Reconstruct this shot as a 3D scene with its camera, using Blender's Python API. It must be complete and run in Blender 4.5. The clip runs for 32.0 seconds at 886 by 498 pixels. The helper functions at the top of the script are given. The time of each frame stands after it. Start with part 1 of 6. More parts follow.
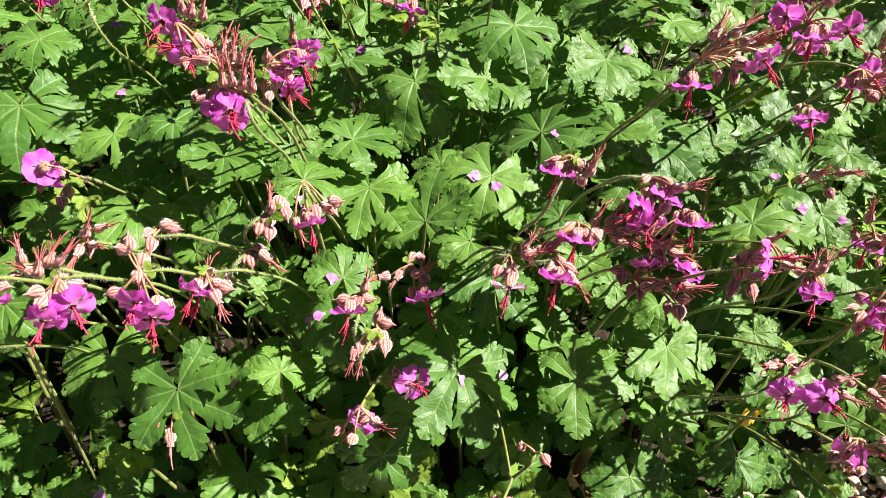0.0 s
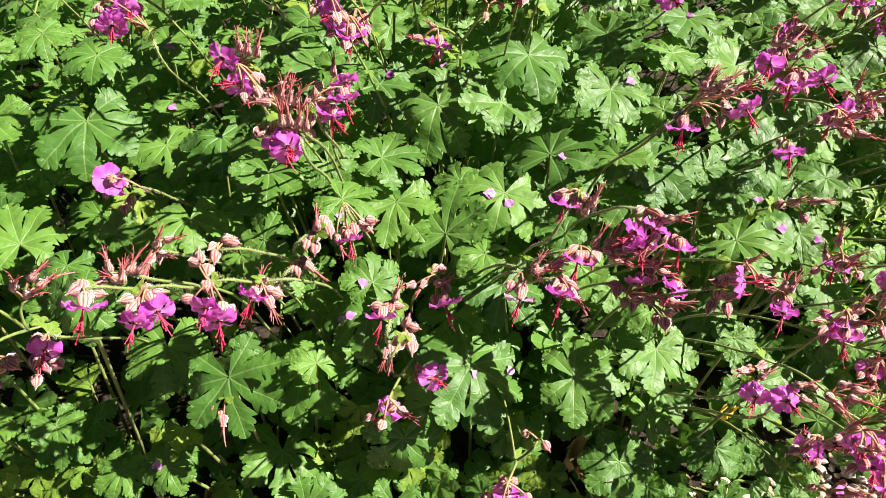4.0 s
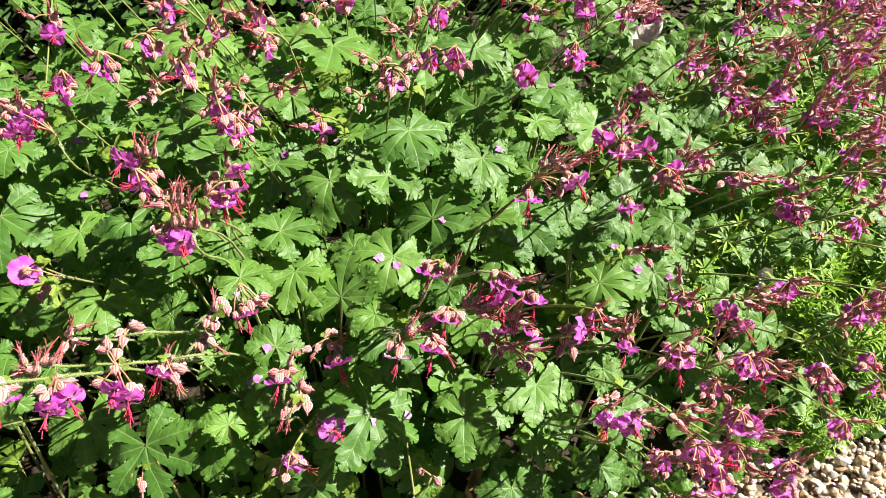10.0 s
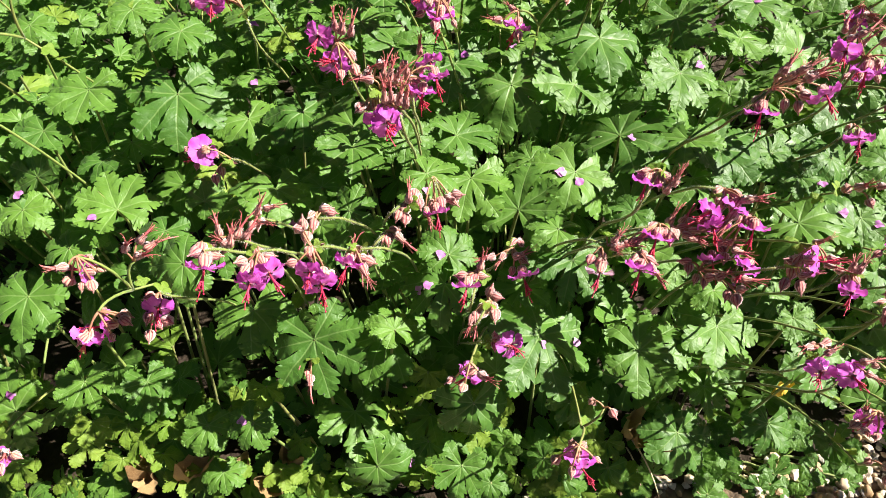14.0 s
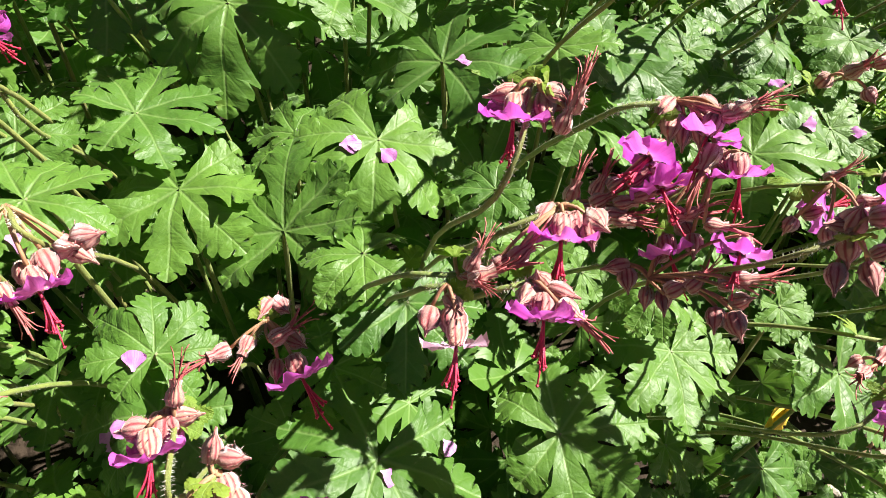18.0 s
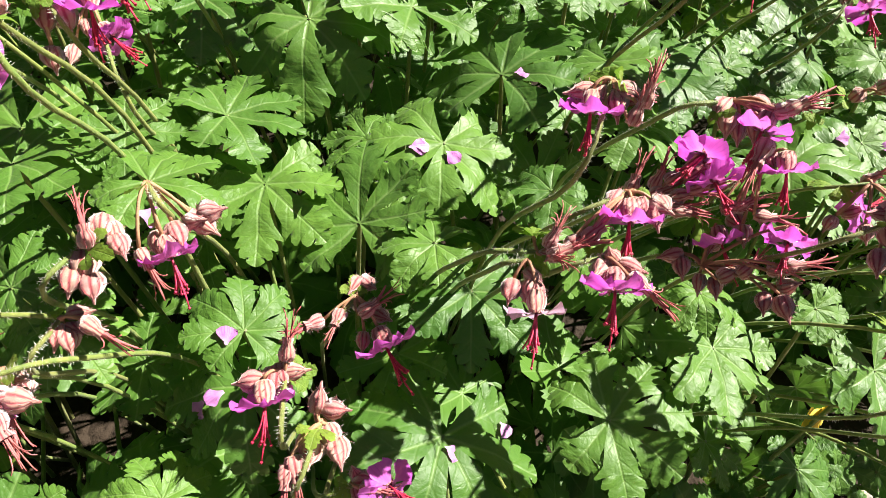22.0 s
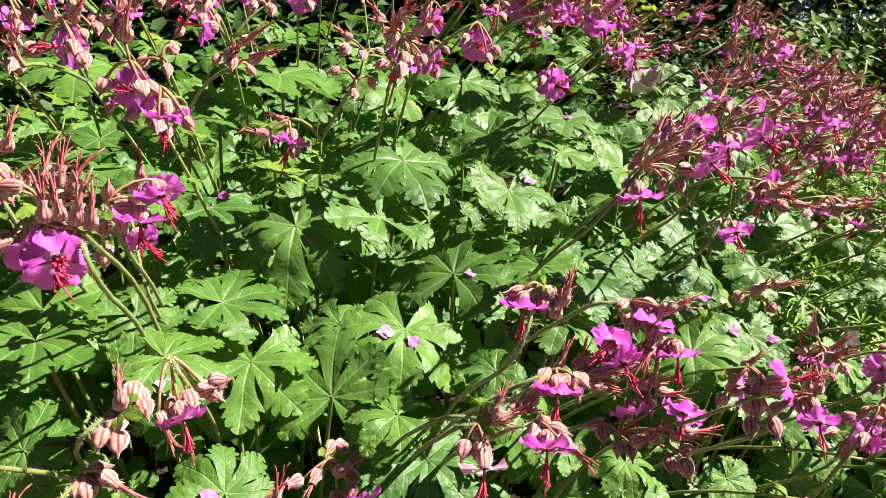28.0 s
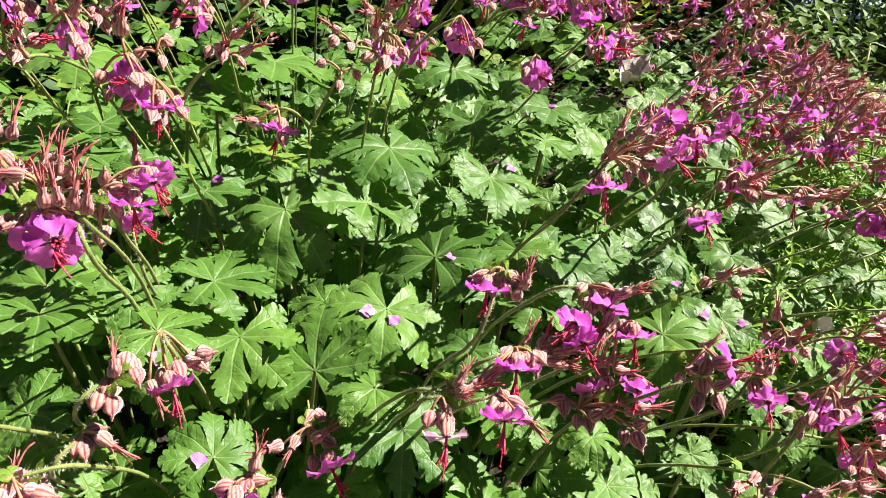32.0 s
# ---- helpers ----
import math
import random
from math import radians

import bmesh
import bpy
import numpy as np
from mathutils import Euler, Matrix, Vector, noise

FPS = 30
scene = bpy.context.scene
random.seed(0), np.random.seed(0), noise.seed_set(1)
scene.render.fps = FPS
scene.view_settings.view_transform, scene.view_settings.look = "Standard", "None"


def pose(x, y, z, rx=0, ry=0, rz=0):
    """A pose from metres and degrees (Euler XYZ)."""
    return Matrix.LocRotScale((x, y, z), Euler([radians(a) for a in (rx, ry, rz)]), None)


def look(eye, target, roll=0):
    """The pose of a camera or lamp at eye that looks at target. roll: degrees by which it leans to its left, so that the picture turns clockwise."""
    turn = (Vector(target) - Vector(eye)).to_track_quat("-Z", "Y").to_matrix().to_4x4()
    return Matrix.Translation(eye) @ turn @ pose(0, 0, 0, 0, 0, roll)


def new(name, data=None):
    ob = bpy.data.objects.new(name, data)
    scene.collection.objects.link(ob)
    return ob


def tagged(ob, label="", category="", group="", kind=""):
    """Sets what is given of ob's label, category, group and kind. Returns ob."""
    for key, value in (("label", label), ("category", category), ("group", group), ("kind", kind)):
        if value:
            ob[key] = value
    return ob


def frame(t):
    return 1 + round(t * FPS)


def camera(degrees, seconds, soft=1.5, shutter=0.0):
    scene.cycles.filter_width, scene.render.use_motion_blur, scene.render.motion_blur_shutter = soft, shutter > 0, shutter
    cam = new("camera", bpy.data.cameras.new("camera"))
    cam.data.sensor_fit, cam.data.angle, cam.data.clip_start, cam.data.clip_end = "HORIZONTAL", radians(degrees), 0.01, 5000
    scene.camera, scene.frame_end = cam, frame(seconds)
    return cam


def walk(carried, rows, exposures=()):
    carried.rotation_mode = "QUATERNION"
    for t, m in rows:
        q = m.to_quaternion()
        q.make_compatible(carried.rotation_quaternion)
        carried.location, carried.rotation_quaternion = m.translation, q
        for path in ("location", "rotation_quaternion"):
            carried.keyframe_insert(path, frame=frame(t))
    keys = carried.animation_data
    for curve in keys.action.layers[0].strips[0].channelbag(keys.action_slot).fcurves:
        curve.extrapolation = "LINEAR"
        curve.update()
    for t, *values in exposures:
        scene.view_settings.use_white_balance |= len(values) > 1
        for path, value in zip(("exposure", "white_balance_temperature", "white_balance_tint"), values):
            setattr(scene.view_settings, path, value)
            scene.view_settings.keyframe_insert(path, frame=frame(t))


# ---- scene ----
cam = camera(68.0, 32.0, soft=0.8)
METRES, EYE, TILT, LEAN, TURN = 0.9, 0.545, -48.0, 0.0, 0.0
ROWS = [
    (0.0, 0.0, 0.0, 0.0, -0.0, 0.0, 0.0),
    (0.5, -0.0282, -0.0193, -0.0071, 0.43, -1.03, -0.96),
    (1.0, -0.0413, -0.0329, -0.0033, 1.28, -1.74, -1.96),
    (1.5, -0.0406, -0.043, 0.0017, 1.01, -2.41, -2.62),
    (2.0, -0.0434, -0.0554, 0.0117, 0.71, -1.65, -3.19),
    (2.5, -0.0433, -0.0642, 0.0179, 0.88, -1.3, -3.09),
    (3.0, -0.0366, -0.0709, 0.0208, 0.77, -1.46, -2.61),
    (3.5, -0.0209, -0.0627, 0.0255, 0.46, -1.69, -1.92),
    (5.5, -0.0074, -0.0827, 0.0324, -0.01, -2.24, -0.77),
    (6.0, -0.0047, -0.0829, 0.0337, -0.35, -2.4, -0.86),
    (6.5, -0.0006, -0.0865, 0.0344, -0.91, -2.29, -0.74),
    (7.0, 0.0084, -0.0943, 0.0394, -1.56, -2.43, -0.01),
    (7.5, 0.0209, -0.1049, 0.0466, -2.2, -2.19, 0.61),
    (8.0, 0.0389, -0.1133, 0.0551, -3.85, -1.7, 2.49),
    (8.5, 0.0456, -0.1149, 0.0541, -5.13, -2.04, 3.6),
    (9.0, 0.0439, -0.1195, 0.0561, -4.91, -1.91, 3.46),
    (9.5, 0.0448, -0.1279, 0.0643, -4.98, -0.82, 2.8),
    (10.0, 0.0413, -0.1387, 0.0632, -4.15, 0.07, 2.44),
    (10.5, 0.0339, -0.1451, 0.0617, -3.03, 0.64, 2.19),
    (11.0, 0.019, -0.1467, 0.0559, -2.03, 0.69, 1.1),
    (11.5, 0.0041, -0.1469, 0.0511, -1.0, 0.56, 0.04),
    (12.0, -0.0125, -0.1457, 0.043, 0.34, 0.01, -1.5),
    (12.5, -0.0326, -0.1361, 0.0345, 1.33, -0.92, -2.51),
    (13.0, -0.0516, -0.1278, 0.0266, 2.2, -2.02, -3.11),
    (13.5, -0.0622, -0.1151, 0.0193, 1.79, -2.85, -2.89),
    (15.5, -0.0638, 0.0111, 0.0288, 2.05, -4.66, -2.47),
    (16.0, -0.0612, 0.048, 0.0225, 0.56, -3.65, -0.41),
    (16.5, -0.0476, 0.0883, 0.0208, -2.53, -2.7, 2.35),
    (17.0, -0.0269, 0.1243, 0.0149, -5.41, -3.39, 6.07),
    (17.5, -0.0105, 0.1585, 0.0132, -8.52, -3.79, 7.53),
    (18.0, 0.0069, 0.1932, 0.0222, -10.13, -4.01, 9.26),
    (18.5, 0.0125, 0.2002, 0.0278, -10.98, -3.39, 10.81),
    (19.0, 0.0195, 0.2112, 0.0332, -11.78, -3.23, 11.43),
    (19.5, 0.0237, 0.2141, 0.0335, -11.76, -3.68, 11.88),
    (20.0, 0.0212, 0.21, 0.0309, -11.37, -3.32, 11.95),
    (20.5, 0.0153, 0.2077, 0.026, -10.64, -3.51, 11.79),
    (21.0, 0.002, 0.1979, 0.0211, -9.43, -2.9, 11.24),
    (21.5, -0.0064, 0.1826, 0.0186, -9.4, -1.66, 10.17),
    (22.0, -0.0239, 0.1707, 0.0094, -8.81, -1.25, 8.32),
    (22.5, -0.0419, 0.1571, 0.0031, -7.63, -0.74, 7.18),
    (23.0, -0.0462, 0.1465, 0.0016, -7.32, -0.25, 6.75),
    (23.5, -0.0389, 0.1324, 0.0035, -7.88, 0.89, 6.68),
    (24.0, -0.0299, 0.1327, 0.0048, -10.06, 1.28, 6.89),
    (24.5, -0.0273, 0.1397, 0.0066, -12.36, 1.54, 7.16),
    (25.0, -0.0379, 0.1502, 0.003, -13.82, 3.38, 6.81),
    (25.5, -0.0502, 0.1472, -0.0051, -13.24, 7.58, 6.98),
    (26.0, -0.0551, 0.1339, -0.0036, -12.27, 10.58, 6.51),
    (26.5, -0.0486, 0.1279, -0.0015, -13.56, 11.39, 7.16),
    (28.5, -0.0439, 0.0994, 0.0033, -13.45, 15.52, 8.22),
    (29.0, -0.0434, 0.0932, 0.0039, -13.79, 16.66, 8.39),
    (29.5, -0.0451, 0.0931, 0.003, -13.72, 16.94, 8.33),
    (30.0, -0.0483, 0.1004, 0.0013, -13.84, 16.12, 8.11),
    (30.5, -0.0402, 0.1032, 0.0024, -14.28, 15.31, 8.79),
    (31.0, -0.0361, 0.1039, -0.0005, -14.54, 14.74, 8.69),
    (31.5, -0.0303, 0.0914, -0.0042, -14.15, 14.56, 7.99),
    (32.0, -0.0327, 0.0807, -0.0036, -13.1, 12.56, 7.07),
]
walk(cam, [(t, pose(0, 0, EYE, TILT, LEAN, TURN) @ pose(METRES * x, METRES * y, METRES * z, 90 + pitch, roll, yaw)) for t, x, y, z, yaw, pitch, roll in ROWS])

# ---------------------------------------------------------------- light
SUN_AZ, SUN_EL = 82.0, 44.0
world = bpy.data.worlds.new("sky")
scene.world = world
world.use_nodes = True
wn = world.node_tree.nodes
sky = wn.new("ShaderNodeTexSky")
sky.sky_type = "NISHITA"
sky.sun_disc = False
sky.sun_elevation = radians(SUN_EL)
sky.sun_rotation = radians(SUN_AZ)
wn["Background"].inputs["Strength"].default_value = 0.012
world.node_tree.links.new(sky.outputs["Color"], wn["Background"].inputs["Color"])
to_sun = Vector((math.sin(radians(SUN_AZ)) * math.cos(radians(SUN_EL)), math.cos(radians(SUN_AZ)) * math.cos(radians(SUN_EL)), math.sin(radians(SUN_EL))))
sun = new("sun", bpy.data.lights.new("sun", "SUN"))
sun.data.energy = 5.0
sun.data.angle = radians(0.53)
sun.data.color = (1.0, 0.94, 0.85)
sun.matrix_world = look(to_sun * 20, (0, 0, 0))
scene.view_settings.exposure = 1.65


# ---------------------------------------------------------------- materials
class Nodes:
    """A small builder for node materials."""

    def __init__(self, name):
        self.mat = bpy.data.materials.new(name)
        self.mat.use_nodes = True
        self.tree = self.mat.node_tree
        self.bsdf = self.tree.nodes["Principled BSDF"]
        self.out = self.tree.nodes["Material Output"]

    def put(self, socket, value):
        if isinstance(value, bpy.types.NodeSocket):
            self.tree.links.new(value, socket)
        elif value is not None:
            socket.default_value = (*value, 1.0) if isinstance(value, tuple) and len(value) == 3 and socket.type == "RGBA" else value

    def math(self, op, a, b=None, c=None):
        n = self.tree.nodes.new("ShaderNodeMath")
        n.operation = op
        for i, v in enumerate((a, b, c)):
            self.put(n.inputs[i], v)
        return n.outputs[0]

    def mix(self, fac, a, b, blend="MIX"):
        n = self.tree.nodes.new("ShaderNodeMix")
        n.data_type, n.blend_type = "RGBA", blend
        self.put(n.inputs[0], fac), self.put(n.inputs[6], a), self.put(n.inputs[7], b)
        return n.outputs[2]

    def ramp(self, fac, lo, hi, a=0.0, b=1.0):
        n = self.tree.nodes.new("ShaderNodeMapRange")
        for i, v in enumerate((fac, lo, hi, a, b)):
            self.put(n.inputs[i], v)
        return n.outputs[0]

    def coords(self, kind="Object"):
        return self.tree.nodes.new("ShaderNodeTexCoord").outputs[kind]

    def noise(self, scale, detail=3.0, vec=None, out=0):
        n = self.tree.nodes.new("ShaderNodeTexNoise")
        n.inputs["Scale"].default_value, n.inputs["Detail"].default_value = scale, detail
        self.put(n.inputs["Vector"], vec)
        return n.outputs[out]

    def voronoi(self, scale, vec=None, out="Distance", feature="F1"):
        n = self.tree.nodes.new("ShaderNodeTexVoronoi")
        n.feature = feature
        n.inputs["Scale"].default_value = scale
        self.put(n.inputs["Vector"], vec)
        return n.outputs[out]

    def xyz(self, vec):
        n = self.tree.nodes.new("ShaderNodeSeparateXYZ")
        self.put(n.inputs[0], vec)
        return n.outputs

    def uv(self):
        n = self.tree.nodes.new("ShaderNodeUVMap")
        n.uv_map = "UVMap"
        return n.outputs[0]

    def chance(self):
        return self.tree.nodes.new("ShaderNodeObjectInfo").outputs["Random"]

    def island(self):
        return self.tree.nodes.new("ShaderNodeNewGeometry").outputs["Random Per Island"]

    def bump(self, height, strength=0.5, distance=0.001):
        n = self.tree.nodes.new("ShaderNodeBump")
        n.inputs["Strength"].default_value, n.inputs["Distance"].default_value = strength, distance
        self.put(n.inputs["Height"], height)
        self.put(self.bsdf.inputs["Normal"], n.outputs[0])
        return n.outputs[0]

    def surface(self, color, rough=0.6, spec=0.5):
        self.put(self.bsdf.inputs["Base Color"], color)
        self.put(self.bsdf.inputs["Roughness"], rough)
        self.put(self.bsdf.inputs["Specular IOR Level"], spec)

    def thin(self, share, color):
        """Lets a share of the light pass through a thin leaf or petal."""
        tr = self.tree.nodes.new("ShaderNodeBsdfTranslucent")
        self.put(tr.inputs["Color"], color)
        mx = self.tree.nodes.new("ShaderNodeMixShader")
        mx.inputs[0].default_value = share
        self.tree.links.new(self.bsdf.outputs[0], mx.inputs[1])
        self.tree.links.new(tr.outputs[0], mx.inputs[2])
        self.tree.links.new(mx.outputs[0], self.out.inputs["Surface"])


def leaf_material(name, dark, light, vein, rough=0.41, share=0.30, relief=0.45):
    m = Nodes(name)
    u, v, _ = m.xyz(m.uv())
    au = m.math("ABSOLUTE", u)
    rib = m.ramp(m.math("ADD", au, m.math("MULTIPLY", v, 0.03)), 0.02, 0.085, 1.0, 0.0)
    sway = m.math("MULTIPLY", m.noise(3.2, 2.0), 0.5)
    phase = m.math("ADD", sway, m.math("SUBTRACT", m.math("MULTIPLY", v, 5.2), m.math("MULTIPLY", m.math("POWER", au, 0.9), 1.5)))
    saw = m.math("ABSOLUTE", m.math("SUBTRACT", m.math("FRACT", phase), 0.5))
    side = m.math("MULTIPLY", m.ramp(saw, 0.0, 0.13, 1.0, 0.0), m.ramp(au, 1.0, 0.2, 0.2, 1.0))
    fine = m.voronoi(16.0, m.coords("Object"), feature="DISTANCE_TO_EDGE")
    net = m.ramp(fine, 0.0, 0.09, 1.0, 0.0)
    big = m.noise(1.7, 3.0)
    small = m.noise(9.0, 4.0)
    crinkle = m.noise(7.0, 3.0)
    tone = m.math("ADD", m.math("MULTIPLY", m.chance(), 0.62), m.math("MULTIPLY", big, 0.5))
    col = m.mix(m.ramp(tone, 0.15, 0.95), dark, light)
    col = m.mix(m.ramp(small, 0.42, 0.75, 0.0, 0.28), col, (0.035, 0.10, 0.018))
    col = m.mix(m.math("MULTIPLY", net, 0.05), col, vein)
    col = m.mix(m.math("MULTIPLY", side, 0.07), col, vein)
    col = m.mix(m.math("MULTIPLY", rib, 0.42), col, vein)
    tip = m.math("MULTIPLY", m.ramp(v, 0.86, 1.0), m.ramp(m.noise(3.0, 2.0), 0.58, 0.72))
    col = m.mix(m.math("MULTIPLY", tip, 0.55), col, (0.28, 0.20, 0.05))
    m.surface(col, m.ramp(small, 0.3, 0.7, rough, rough + 0.14), 0.37)
    m.put(m.bsdf.inputs["Sheen Weight"], 0.05)
    m.put(m.bsdf.inputs["Sheen Roughness"], 0.45)
    hgt = m.math("SUBTRACT", m.math("ADD", m.math("MULTIPLY", small, 0.5), m.math("MULTIPLY", crinkle, 3.2)), m.math("ADD", m.math("MULTIPLY", rib, 0.7), m.math("ADD", m.math("MULTIPLY", side, 0.30), m.math("MULTIPLY", net, 0.06))))
    m.bump(hgt, relief, 0.0008)
    m.thin(share, m.mix(0.5, col, (0.19, 0.42, 0.04)))
    return m.mat


M_LEAF = leaf_material("geranium_leaf", (0.050, 0.137, 0.017), (0.128, 0.254, 0.035), (0.25, 0.38, 0.12))
M_LEAF_YOUNG = leaf_material("geranium_leaf_young", (0.135, 0.250, 0.022), (0.235, 0.330, 0.040), (0.30, 0.42, 0.10), 0.5, 0.38, 0.4)


def stalk_material():
    m = Nodes("stalk")
    n = m.noise(40.0, 3.0)
    col = m.mix(m.ramp(n, 0.3, 0.7), (0.11, 0.18, 0.028), (0.21, 0.26, 0.055))
    col = m.mix(m.ramp(m.chance(), 0.35, 1.0, 0.0, 0.28), col, (0.24, 0.11, 0.05))
    m.surface(col, 0.55)
    m.put(m.bsdf.inputs["Sheen Weight"], 0.12)
    m.bump(m.noise(600.0, 2.0), 0.4, 0.0006)
    return m.mat


def petal_material(name, a, b, vein, share=0.35):
    m = Nodes(name)
    u, v, _ = m.xyz(m.uv())
    line = m.math("ABSOLUTE", m.math("SINE", m.math("MULTIPLY", u, 26.0)))
    line = m.ramp(line, 0.0, 0.35, 1.0, 0.0)
    col = m.mix(m.ramp(m.math("ADD", m.chance(), m.math("MULTIPLY", m.noise(2.5), 0.5)), 0.2, 1.3), a, b)
    col = m.mix(m.math("MULTIPLY", m.ramp(v, 0.0, 0.4, 0.55, 0.0), 1.0), col, (0.75, 0.45, 0.70))
    col = m.mix(m.math("MULTIPLY", line, 0.30), col, vein)
    m.surface(col, 0.55, 0.35)
    m.bump(m.math("ADD", line, m.noise(6.0)), 0.4, 0.0004)
    m.thin(share, col)
    return m.mat


M_STALK = stalk_material()
M_PETAL = petal_material("petal", (0.62, 0.080, 0.56), (0.84, 0.220, 0.79), (0.44, 0.035, 0.40), 0.45)
M_PETAL_PALE = petal_material("petal_pale", (0.74, 0.38, 0.68), (0.86, 0.62, 0.82), (0.62, 0.26, 0.56), 0.45)
M_PETAL_DRY = petal_material("petal_fallen", (0.36, 0.09, 0.36), (0.60, 0.30, 0.58), (0.28, 0.06, 0.30), 0.2)


def calyx_material():
    m = Nodes("calyx")
    u, v, _ = m.xyz(m.uv())
    stripe = m.math("ABSOLUTE", m.math("SINE", m.math("MULTIPLY", u, 31.416)))
    red = m.mix(m.chance(), (0.25, 0.030, 0.045), (0.36, 0.065, 0.075))
    pale = m.mix(m.chance(), (0.45, 0.190, 0.185), (0.48, 0.290, 0.215))
    col = m.mix(m.ramp(stripe, 0.30, 0.80), red, pale)
    col = m.mix(m.ramp(v, 0.0, 0.35, 0.45, 0.0), col, (0.26, 0.20, 0.07))
    col = m.mix(m.ramp(m.noise(5.0), 0.45, 0.75, 0.0, 0.4), col, (0.30, 0.07, 0.05))
    m.surface(col, 0.6, 0.3)
    m.put(m.bsdf.inputs["Sheen Weight"], 0.6)
    m.bump(m.math("ADD", stripe, m.noise(30.0)), 0.5, 0.0005)
    return m.mat


def plain_material(name, a, b, scale, rough=0.6, bump=0.3, dist=0.001, share=0.0):
    m = Nodes(name)
    n = m.noise(scale, 4.0)
    col = m.mix(m.ramp(m.math("ADD", m.math("MULTIPLY", n, 0.7), m.math("MULTIPLY", m.chance(), 0.5)), 0.25, 0.85), a, b)
    m.surface(col, rough, 0.4)
    m.bump(m.noise(scale * 4, 4.0), bump, dist)
    if share:
        m.thin(share, col)
    return m.mat


M_CALYX = calyx_material()
M_PEDICEL = plain_material("pedicel", (0.30, 0.13, 0.08), (0.44, 0.26, 0.14), 60.0, 0.6)
M_STAMEN = plain_material("stamen", (0.46, 0.012, 0.05), (0.62, 0.05, 0.12), 60.0, 0.45)
M_BEAK = plain_material("beak_tuft", (0.36, 0.060, 0.072), (0.52, 0.170, 0.160), 30.0, 0.5)
M_FINE = plain_material("fine_leaf", (0.13, 0.29, 0.016), (0.26, 0.43, 0.035), 20.0, 0.5, 0.2, 0.001, 0.3)
M_DRY = plain_material("dry_leaf", (0.60, 0.54, 0.47), (0.84, 0.80, 0.75), 30.0, 0.8, 0.5, 0.002, 0.2)
M_BROWN = plain_material("withered_leaf", (0.30, 0.16, 0.06), (0.55, 0.38, 0.18), 40.0, 0.85, 0.6, 0.002, 0.15)
M_GOLD = plain_material("yellow_leaf", (0.55, 0.36, 0.03), (0.78, 0.60, 0.08), 40.0, 0.6, 0.4, 0.001, 0.2)
M_STRAW = plain_material("straw", (0.50, 0.38, 0.20), (0.72, 0.60, 0.40), 50.0, 0.7)
M_HAIR = plain_material("plant_hair", (0.55, 0.56, 0.46), (0.70, 0.70, 0.60), 50.0, 0.6, 0.1, 0.001, 0.3)
M_BLUE = plain_material("blue_petal", (0.25, 0.33, 0.62), (0.45, 0.52, 0.80), 30.0, 0.6)
M_BARK = plain_material("twig_bark", (0.10, 0.065, 0.035), (0.24, 0.16, 0.09), 30.0, 0.85, 0.6, 0.003)


def island_leaf_material(name, a, b, share=0.25):
    m = Nodes(name)
    col = m.mix(m.island(), a, b)
    col = m.mix(m.ramp(m.noise(6.0), 0.4, 0.7, 0.0, 0.4), col, a)
    m.surface(col, 0.62, 0.25)
    m.bump(m.noise(60.0), 0.3, 0.004)
    m.thin(share, col)
    return m.mat


# dark copy holds the shade behind the bed, light copy the sunlit plants
M_SHRUB_SHADED = island_leaf_material("shrub_leaf_shaded", (0.028, 0.070, 0.018), (0.085, 0.160, 0.038), 0.15)
M_SHRUB_SUNLIT = island_leaf_material("shrub_leaf_sunlit", (0.07, 0.14, 0.025), (0.16, 0.25, 0.05))
M_YELLOW = island_leaf_material("yellow_green_leaf", (0.24, 0.34, 0.02), (0.42, 0.48, 0.06), 0.4)


def stone_material(name, rnd):
    m = Nodes(name)
    r = rnd(m)
    n = m.tree.nodes.new("ShaderNodeValToRGB")
    m.put(n.inputs[0], r)
    el = n.color_ramp.elements
    el[0].color, el[0].position = (0.26, 0.17, 0.085, 1), 0.0
    el[1].color, el[1].position = (0.58, 0.54, 0.46, 1), 1.0
    for p, c in ((0.18, (0.38, 0.27, 0.15, 1)), (0.38, (0.47, 0.37, 0.24, 1)), (0.55, (0.60, 0.53, 0.41, 1)), (0.68, (0.24, 0.25, 0.26, 1)), (0.80, (0.40, 0.38, 0.34, 1))):
        e = el.new(p)
        e.color = c
    spot = m.noise(120.0, 5.0)
    col = m.mix(m.ramp(spot, 0.4, 0.75, 0.0, 0.5), n.outputs[0], (0.40, 0.24, 0.11))
    m.surface(col, 0.62, 0.4)
    m.bump(m.noise(500.0, 4.0), 0.4, 0.0006)
    return m.mat


M_STONE = stone_material("pebble", lambda m: m.chance())
M_GRAVEL = stone_material("gravel", lambda m: m.island())


